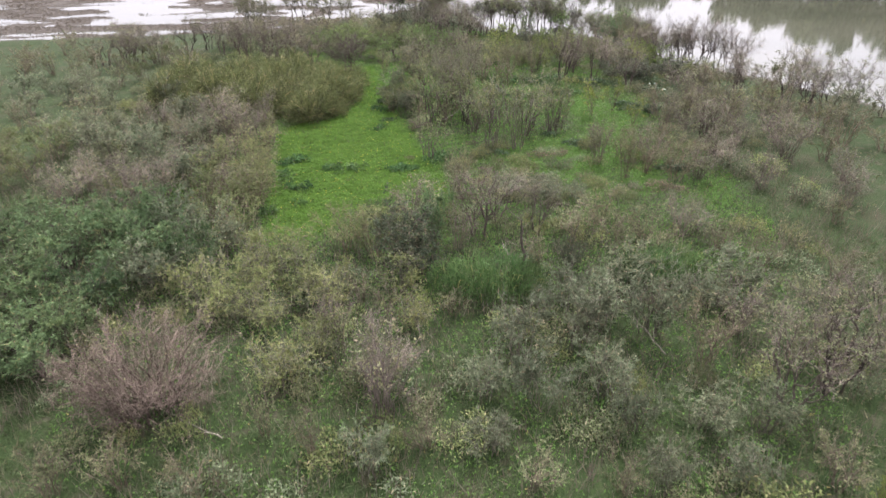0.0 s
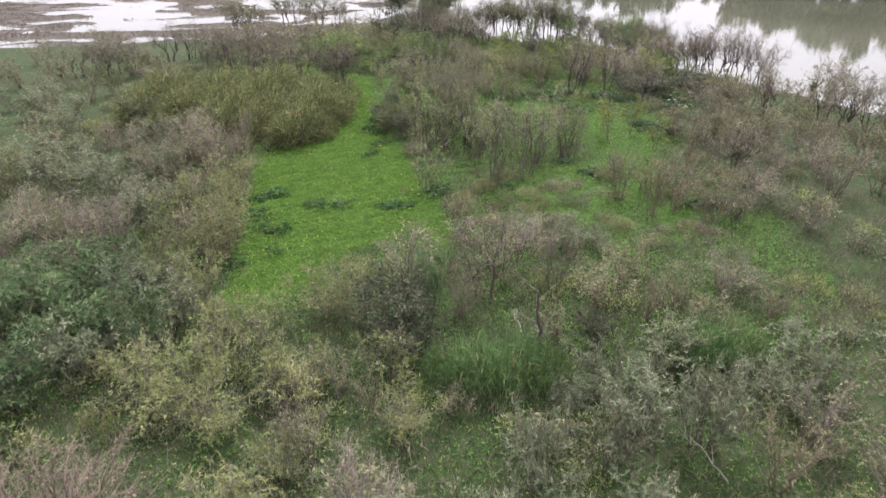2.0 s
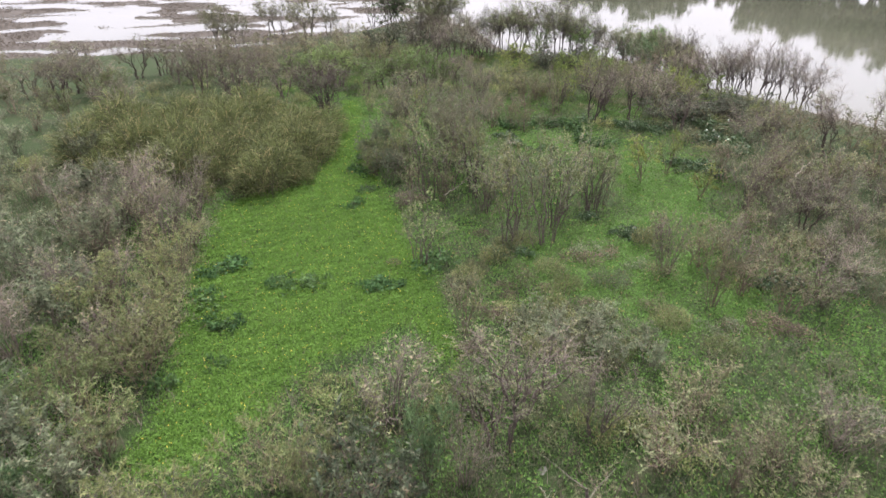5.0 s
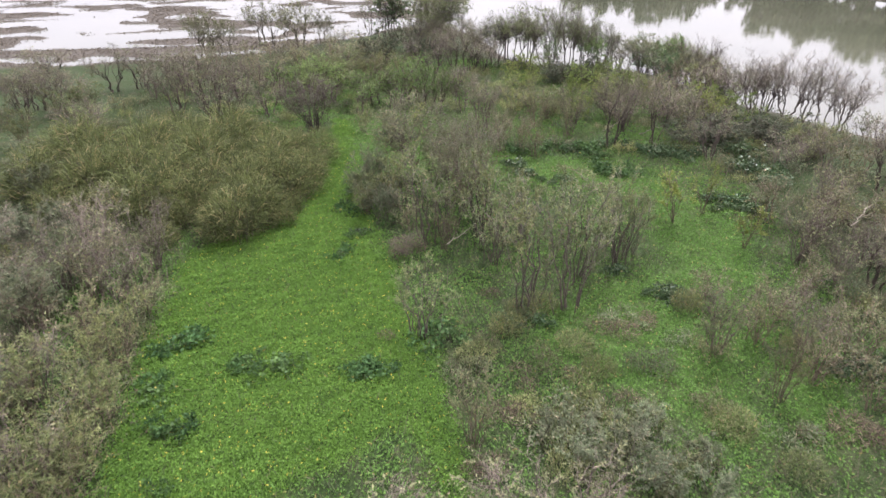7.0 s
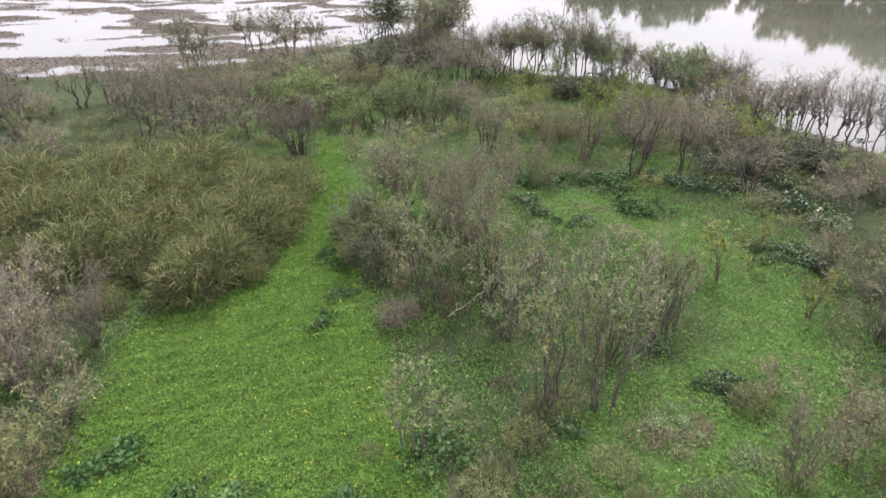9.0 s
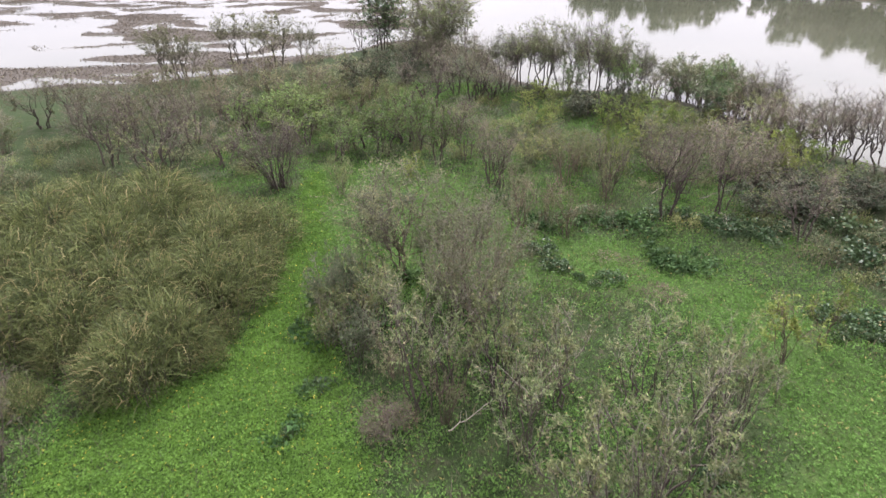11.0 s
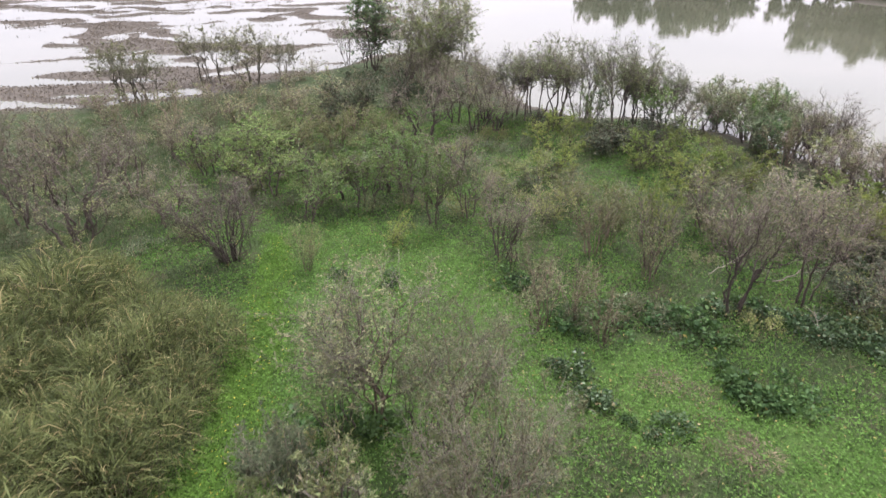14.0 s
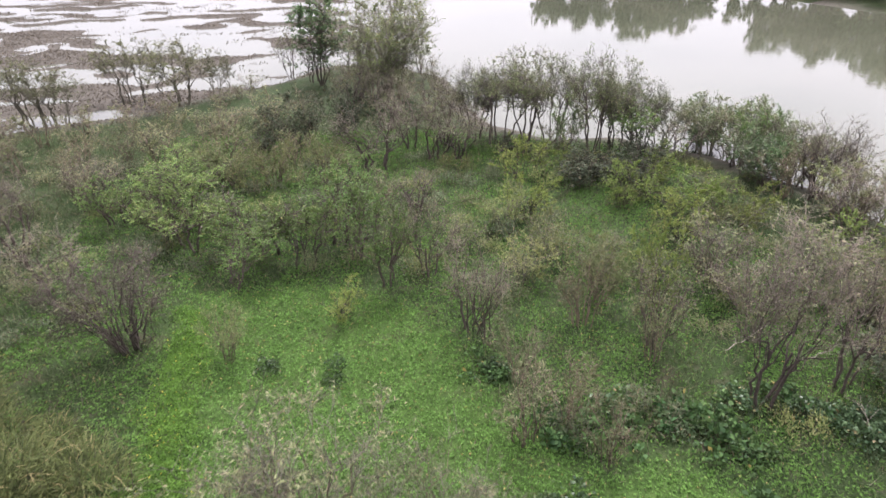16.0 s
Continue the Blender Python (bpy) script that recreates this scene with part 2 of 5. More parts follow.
def quad_mesh(name, chunks, material, smooth=False):
    """One mesh of several (vertices, faces)."""
    vs, loops, sizes, base = [], [], [], 0
    for v, f in chunks:
        vs.append(v)
        loops.append((f + base).ravel())
        sizes.append(np.full(len(f), f.shape[1]))
        base += len(v)
    return mesh_of(name, np.concatenate(vs), np.concatenate(loops), np.concatenate(sizes), material, smooth)


def kites(at, way, length, width, rng, fold=0.25, belly=0.45):
    """Leaves: pointed four-cornered blades, slightly folded, from at along way."""
    n = len(at)
    side = unit(np.cross(way, unit(rng.normal(size=(n, 3)) + np.array([0, 0, 0.6]))))
    up = np.cross(side, way)
    L, W = length[:, None], width[:, None]
    mid = at + way * L * belly + up * L * fold * 0.3
    tip = at + way * L - up * L * fold * 0.3
    v = np.stack([at, mid + side * W, tip, mid - side * W], axis=1).reshape(-1, 3)
    return v, np.arange(4 * n).reshape(n, 4)


def slips(at, way, length, width, rng):
    """Small pointed leaves of a single face, broad at the foot."""
    n = len(at)
    side = unit(np.cross(way, unit(rng.normal(size=(n, 3)) + np.array([0, 0, 0.6])))) * width[:, None]
    v = np.stack([at - side, at + side, at + way * length[:, None]], axis=1).reshape(-1, 3)
    return v, np.arange(3 * n).reshape(n, 3)


def blades(root, way, length, width, rng, bend=0.4):
    """Grass and reed blades: a quad and a drooping pointed end, as two quads."""
    n = len(root)
    side = unit(np.cross(way, unit(rng.normal(size=(n, 3)))))
    out = way * np.array([1, 1, 0.0]) + 1e-4
    L, W = length[:, None], width[:, None]
    m = root + way * L * 0.55
    tip = root + way * L * 0.9 + unit(out) * L * bend * 0.6 - np.array([0, 0, 1.0]) * L * bend * 0.5
    v = np.stack([root - side * W * 0.5, root + side * W * 0.5, m + side * W * 0.5, m - side * W * 0.5, tip + side * W * 0.08, tip - side * W * 0.08], axis=1)
    i = np.arange(n)[:, None] * 6
    f = np.concatenate([i + np.array([0, 1, 2, 3]), i + np.array([3, 2, 4, 5])])
    return v.reshape(-1, 3), f


def inside(poly, x, y):
    """True where the points lie inside the outline."""
    p = np.array(poly, float)
    hit = np.zeros(np.shape(x), bool)
    for (ax, ay), (bx, by) in zip(p, np.roll(p, -1, axis=0)):
        cross = ((ay > y) != (by > y)) & (x < (bx - ax) * (y - ay) / (by - ay + 1e-9) + ax)
        hit ^= cross
    return hit


def edge_distance(poly, x, y):
    """Distance to the outline, positive inside."""
    p = np.array(poly, float)
    best = np.full(np.shape(x), 1e9)
    for (ax, ay), (bx, by) in zip(p, np.roll(p, -1, axis=0)):
        dx, dy = bx - ax, by - ay
        s = np.clip(((x - ax) * dx + (y - ay) * dy) / (dx * dx + dy * dy), 0, 1)
        best = np.minimum(best, np.hypot(x - ax - s * dx, y - ay - s * dy))
    return np.where(inside(poly, x, y), best, -best)


def ripple_noise(x, y, sx, sy, seed):
    """Smooth numpy noise of about -1..1, from a few turned waves."""
    r = np.random.default_rng(seed)
    z = np.zeros(np.shape(x))
    for i in range(9):
        a, f, ph = r.uniform(0, 2 * np.pi), r.uniform(0.5, 2.2), r.uniform(0, 6.28)
        z = z + np.sin((np.cos(a) * x / sx + np.sin(a) * y / sy) * f * 2 * np.pi + ph) / (0.6 + f)
    return z / 3.0


# ---- land and water ----
SHORE = [(-300, -200), (-300, 60), (-75, 70), (-43, 76), (-26, 79), (-18, 82), (-13, 88), (-6, 96), (0, 98), (3, 92), (3.6, 83), (5, 78), (9, 75.5), (13, 75),
         (16.5, 71.5), (19, 67.5), (21, 62.5), (24, 56), (28, 50), (31, 43), (34, 30), (36, 10), (40, -200)]
FAR_BANK = [(-400, 700), (-60, 245), (-10, 205), (24, 158), (48, 152), (59, 141), (63.5, 126), (74, 112), (110, 100), (160, 70), (400, -100), (700, 700)]
MUD_BANK = [(-60, 80), (-27, 83.6), (-20, 85.2), (-13.5, 88.5), (-12, 91), (-20, 88.6), (-27, 87), (-60, 84)]
CARPET_WEST = [(-8.1, 22.8), (-5.8, 23.3), (-4.0, 27.6), (-1.2, 29.5), (0.2, 27.2), (0, 31), (-0.9, 34), (-2, 38.1), (-3.2, 42), (-4.3, 46.8), (-5.6, 53), (-6.6, 58.5), (-7.4, 58.5),
               (-6.4, 48), (-7.2, 42.2), (-10.7, 39.6), (-9.9, 33.8), (-8.4, 28), (-7.9, 25)]
CARPET_EAST = [(6.3, 33.8), (9.3, 32), (8.8, 28.2), (11, 28.5), (12.5, 33), (11.5, 36), (13.4, 41.5), (12, 46), (9.6, 49), (6.5, 51), (3, 51), (3.5, 47), (8, 45), (8.7, 39)]
CARPET_MID = [(2.2, 33), (3, 35.5), (8.6, 38.5), (9.6, 33), (9, 29), (7.2, 27.5), (5.8, 30), (4, 31.5)]
CARPET_NORTH = [(-7, 47), (-4, 44.5), (3.5, 46.5), (4.5, 51), (1, 58), (-2, 60), (-8, 60), (-6.5, 54)]
REEDS = [(-10.7, 39.5), (-7.4, 41.7), (-6.6, 44), (-6.3, 47), (-7, 51.6), (-11.2, 54), (-16, 54), (-22.5, 52), (-21.5, 45), (-16, 42.5)]


POOL = (2.5, 23.2, 0.42, 0.3)  # middle and half widths of a small pool among the shrubs


def pool_share(x, y):
    return np.clip(0.9 - 0.8 * (((x - POOL[0]) / POOL[2]) ** 2 + ((y - POOL[1]) / POOL[3]) ** 2) + 1.6 * ripple_noise(x, y, 0.8, 0.5, 71), 0, 1)


def land_height(x, y):
    d = edge_distance(SHORE, x, y) + 0.9 * ripple_noise(x, y, 9, 9, 3)
    far = edge_distance(FAR_BANK, x, y)
    z = np.clip(d * 0.12, -0.6, 0.0) + 0.05 * ripple_noise(x, y, 5, 5, 5) * np.clip(d / 3, 0, 1)
    z = z - 0.3 * pool_share(x, y)
    # shallow flats west of the open water
    flats = np.clip((4 - x - 0.02 * (y - 90)) / 10, 0, 1)
    wx, wy = x + 7 * ripple_noise(x, y, 14, 14, 15), y + 4 * ripple_noise(x, y, 12, 12, 16)
    f = 0.19 * ripple_noise(wx, wy, 22, 10, 11) + 0.06 * ripple_noise(wx, wy, 7, 4, 12) - 0.155
    z = np.where(d < 0, np.maximum(z, flats * np.maximum(f, -0.3) - (1 - flats) * 0.6), z)
    z = np.maximum(z, -0.07 - 0.006 * np.hypot((x + 19) * 0.8, y - 102) ** 2 + 0.12 * ripple_noise(x, y, 6, 5, 22))
    b = edge_distance(MUD_BANK, x, y) + 0.4 * ripple_noise(x, y, 4, 4, 21)
    z = np.maximum(z, np.clip(b * 0.2 - 0.1, -0.6, 0.05))
    return np.maximum(z, np.clip(far * 0.15, -0.6, 0.8))


def weed_share(x, y):
    return np.clip(edge_distance(CARPET_WEST, x, y) * 1.4 + 0.5 + 0.5 * ripple_noise(x, y, 2.2, 2.2, 31), 0, 1)


def carpet_share(x, y):
    d = np.maximum(np.maximum(edge_distance(CARPET_WEST, x, y), edge_distance(CARPET_EAST, x, y) - 0.3), np.maximum(edge_distance(CARPET_NORTH, x, y), edge_distance(CARPET_MID, x, y)) - 0.3)
    return np.clip(d * 1.4 + 0.5 + 0.5 * ripple_noise(x, y, 2.2, 2.2, 31), 0, 1)


def spaced(a, b, step, far, grow):
    """Even steps from a to b, then ever wider ones out to far on both sides."""
    inner = list(np.arange(a, b + 0.01, step))
    out, s = [], step
    while not out or out[-1] < far:
        s *= grow
        out.append((out[-1] if out else 0) + s)
    return np.array([a - o for o in out[::-1]] + inner + [b + o for o in out])


gx, gy = np.meshgrid(spaced(-45, 45, 0.65, 2500, 1.25), spaced(0, 150, 0.65, 2500, 1.25), indexing="ij")
gz = land_height(gx, gy)
ni, nj = gx.shape
gi = np.arange(ni * nj).reshape(ni, nj)
gf = np.stack([gi[:-1, :-1], gi[1:, :-1], gi[1:, 1:], gi[:-1, 1:]], axis=-1).reshape(-1, 4)
ground_mesh = mesh_of("ground", np.stack([gx, gy, gz], -1).reshape(-1, 3), gf.ravel(), np.full(len(gf), 4), GROUND, True)
for key, value in (("carpet", np.maximum(weed_share(gx, gy), 0.85 * carpet_share(gx, gy))), ("marsh", np.clip(0.5 - edge_distance(SHORE, gx, gy) * 0.5, 0, 1) * (edge_distance(FAR_BANK, gx, gy) < 0))):
    at = ground_mesh.attributes.new(key, "FLOAT", "POINT")
    at.data.foreach_set("value", np.asarray(value, np.float32).ravel())
tagged(new("ground", ground_mesh), "boggy green and brown island ground sloping into the lake", "ground", kind="structure")

WATER_LEVEL = -0.12
wv = np.array([(-3000, -3000, WATER_LEVEL), (3000, -3000, WATER_LEVEL), (3000, 3000, WATER_LEVEL), (-3000, 3000, WATER_LEVEL)])
tagged(new("water", mesh_of("water", wv, [0, 1, 2, 3], [4], WATER)), "calm murky lake water mirroring the overcast sky", "water", kind="structure")


# ---- plants ----
def along(paths, which, u):
    """Points and directions at the shares u of the paths which."""
    k = paths.shape[1] - 1
    s = np.clip(u, 0, 0.9999) * k
    i = s.astype(int)
    f = (s - i)[:, None]
    a, b = paths[which, i], paths[which, i + 1]
    return a + (b - a) * f, unit(b - a)


def grow(rng, h, r, stems, kids, twigs, low=0.3, arch=0.3, kid=0.3, twig=0.14, rise=0.35, thick=0.03, foot=0.12, wild=0.9, even=0.72):
    """Stems from one foot, branches on them and twigs on those. Returns their paths, level by level, and radii."""
    a, q = rng.uniform(0, 2 * np.pi, stems), np.sqrt(rng.uniform(0.02, 1, stems)) * r * 0.95
    tip = np.stack([q * np.cos(a), q * np.sin(a), h * (1 - 0.3 * (q / r) ** 2) * rng.uniform(even, 1.0, stems)], -1)
    root = np.stack([np.cos(a), np.sin(a), 0 * a], -1) * rng.uniform(0.1, 1, (stems, 1)) * foot * r - np.array([0, 0, 0.12])
    ctrl = root * (1 - arch) + tip * arch
    ctrl[:, 2] = tip[:, 2] * rng.uniform(0.45, 0.7, stems)
    u = np.linspace(0, 1, 7)[None, :, None]
    s = root[:, None] * (1 - u) ** 2 + 2 * ctrl[:, None] * u * (1 - u) + tip[:, None] * u ** 2
    s[:, 1:] += rng.normal(size=(stems, 6, 3)) * 0.022 * h
    sr = thick * rng.uniform(0.6, 1.2, (stems, 1)) * (1 - 0.82 * np.linspace(0, 1, 7))[None]
    w = np.repeat(np.arange(stems), kids)
    ku = rng.uniform(low, 1.0, len(w))
    p, d = along(s, w, ku)
    outward = unit(p * np.array([1, 1, 0]) + 1e-3)
    d = unit(d * 0.5 + unit(rng.normal(size=d.shape)) * wild + outward * 0.35 + np.array([0, 0, rise]))
    L = kid * h * rng.uniform(0.5, 1.2, (len(w), 1)) * (1.15 - 0.5 * ku[:, None])
    v = np.linspace(0, 1, 3)[None, :, None]
    kp = p[:, None] + d[:, None] * L[:, None] * v + np.array([0, 0, 1.0]) * rise * 0.25 * L[:, None] * v ** 2
    kp[:, 1:] += rng.normal(size=(len(w), 2, 3)) * 0.06 * L[:, None]
    kr = thick * 0.42 * rng.uniform(0.6, 1.1, (len(w), 1)) * (1 - 0.75 * np.linspace(0, 1, 3))[None]
    w2 = np.repeat(np.arange(len(w)), twigs)
    tu = rng.uniform(0.2, 1.0, len(w2))
    p2, d2 = along(kp, w2, tu)
    d2 = unit(d2 * 0.7 + unit(rng.normal(size=d2.shape)) * 0.75 + np.array([0, 0, 0.25 * rise]))
    L2 = twig * h * rng.uniform(0.4, 1.2, (len(w2), 1))
    x = np.linspace(0, 1, 2)[None, :, None]
    tp = p2[:, None] + d2[:, None] * L2[:, None] * x
    tp[:, 1:] += rng.normal(size=(len(w2), 1, 3)) * 0.1 * L2[:, None]
    tr = np.maximum(thick * 0.2, 0.004) * rng.uniform(0.7, 1.1, (len(w2), 1)) * np.array([[1.0, 0.4]])
    for q3 in (s, kp, tp):
        np.maximum(q3[..., 2], -0.12, out=q3[..., 2])
    return (s, sr), (kp, kr), (tp, tr)


def curve(root, ctrl, tip, k=7):
    """Bent paths of k points from root over ctrl to tip."""
    u = np.linspace(0, 1, k)[None, :, None]
    return root[:, None] * (1 - u) ** 2 + 2 * ctrl[:, None] * u * (1 - u) + tip[:, None] * u ** 2


def grow_tree(rng, h, r, trunks, limbs, kids, twigs, fork=0.35, flat=0.35, kid=0.2, twig=0.1, rise=0.3, thick=0.05, foot=0.15, crook=0.03, lean=0.35, low=0.3):
    """Trunks that fork into crooked limbs reaching up to a broad crown, branches on the limbs and twigs on those."""
    a0 = np.arange(trunks) * 2 * np.pi / trunks + rng.uniform(-0.6, 0.6, trunks)
    way = np.stack([np.cos(a0), np.sin(a0), 0 * a0], -1)
    root = way * foot * r * rng.uniform(0.3, 1, (trunks, 1)) - np.array([0, 0, 0.12])
    top = way * r * lean * rng.uniform(0.3, 1, (trunks, 1)) * (trunks > 1) + np.stack([0 * a0, 0 * a0, h * fork * rng.uniform(0.75, 1.25, trunks)], -1)
    bole = curve(root, root * 0.7 + top * 0.3 + np.array([0, 0, 0.2]) * h * fork, top)
    bole[:, 1:-1] += rng.normal(size=(trunks, 5, 3)) * crook * 0.5 * h
    br = thick * rng.uniform(0.7, 1.15, (trunks, 1)) * (1 - 0.4 * np.linspace(0, 1, 7))[None]
    own = np.arange(limbs) % trunks
    a = a0[own] + rng.uniform(-1, 1, limbs) * (np.pi if trunks == 1 else 1.3)
    q = r * np.sqrt(rng.uniform(0.03, 1, limbs)) * 0.88
    tip = np.stack([q * np.cos(a), q * np.sin(a), h * (1 - flat * (q / r) ** 2) * rng.uniform(0.8, 0.97, limbs)], -1)
    start, _ = along(bole, own, rng.uniform(0.6, 1.0, limbs))
    limb = curve(start, start * 0.45 + tip * np.array([0.6, 0.6, 0.5]), tip)
    limb[:, 1:] += rng.normal(size=(limbs, 6, 3)) * crook * h
    lr = thick * 0.55 * rng.uniform(0.6, 1.1, (limbs, 1)) * (1 - 0.8 * np.linspace(0, 1, 7))[None]
    w = np.repeat(np.arange(limbs), kids)
    ku = rng.uniform(low, 1.0, len(w))
    p, d = along(limb, w, ku)
    outward = unit(p * np.array([1, 1, 0]) + 1e-3)
    d = unit(d * 0.6 + unit(rng.normal(size=d.shape)) * 0.8 + outward * 0.25 + np.array([0, 0, rise]))
    L = kid * h * rng.uniform(0.45, 1.2, (len(w), 1)) * (1.15 - 0.4 * ku[:, None])
    v = np.linspace(0, 1, 3)[None, :, None]
    kp = p[:, None] + d[:, None] * L[:, None] * v
    kp[:, 1:] += rng.normal(size=(len(w), 2, 3)) * 0.09 * L[:, None]
    kr = thick * 0.2 * rng.uniform(0.6, 1.1, (len(w), 1)) * (1 - 0.7 * np.linspace(0, 1, 3))[None]
    w2 = np.repeat(np.arange(len(w)), twigs)
    p2, d2 = along(kp, w2, rng.uniform(0.25, 1.0, len(w2)))
    d2 = unit(d2 * 0.6 + unit(rng.normal(size=d2.shape)) * 0.8 + np.array([0, 0, 0.3 * rise]))
    L2 = twig * h * rng.uniform(0.4, 1.2, (len(w2), 1))
    tp = np.stack([p2, p2 + d2 * L2], axis=1)
    tr = np.full((len(w2), 2), max(thick * 0.09, 0.005)) * rng.uniform(0.7, 1.1, (len(w2), 1))
    for q3 in (bole, limb, kp, tp):
        np.maximum(q3[..., 2], -0.12, out=q3[..., 2])
    return (np.concatenate([bole, limb]), np.concatenate([br, lr])), (kp, kr), (tp, tr)


def leaves_on(rng, twig_paths, per_branch, number, length, width, droop=0.0, bare=0.2, spread=0.9):
    """Leaves along twigs, thick on some branches and thin on others; a share of the twigs stays bare."""
    n = len(twig_paths)
    vigour = rng.lognormal(0.0, 0.7, n) * np.repeat(rng.lognormal(0.0, 0.9, n // per_branch), per_branch) * (rng.uniform(size=n) > bare)
    w = rng.choice(n, number, p=vigour / vigour.sum())
    p, d = along(twig_paths, w, rng.uniform(0.1, 1.05, number))
    d = unit(d * 0.6 + unit(rng.normal(size=d.shape)) * spread - np.array([0, 0, droop]))
    leaf = kites if width >= 0.022 else slips
    return leaf(p, d, length * rng.uniform(0.6, 1.3, number), width * rng.uniform(0.7, 1.2, number), rng)


def make_plant(seed, name, h, r, bark, leaf, n_leaf, leaf_size, droop=0.0, bare=0.2, stem_bark=None, **form):
    """One plant with its stems, twigs and leaves, standing at the origin."""
    rng = np.random.default_rng(seed)
    (s, sr), (k, kr), (t, tr) = grow_tree(rng, h, r, **form) if "limbs" in form else grow(rng, h, r, **form)
    top = new(name)
    part("stem", quad_mesh(name + "_stem", [tubes(s, sr, 5 if "limbs" in form else 3)], stem_bark or bark, True), top)
    part("branchwork", quad_mesh(name + "_branchwork", [tubes(k, kr, 3) if "limbs" in form else cones(k, kr[:, 0]), cones(t, tr[:, 0])], bark, True), top, kind="stuff")
    if n_leaf:
        part("foliage", quad_mesh(name + "_foliage", [leaves_on(rng, t, form["twigs"], n_leaf, *leaf_size, droop, bare)], leaf), top, kind="stuff")
    return top


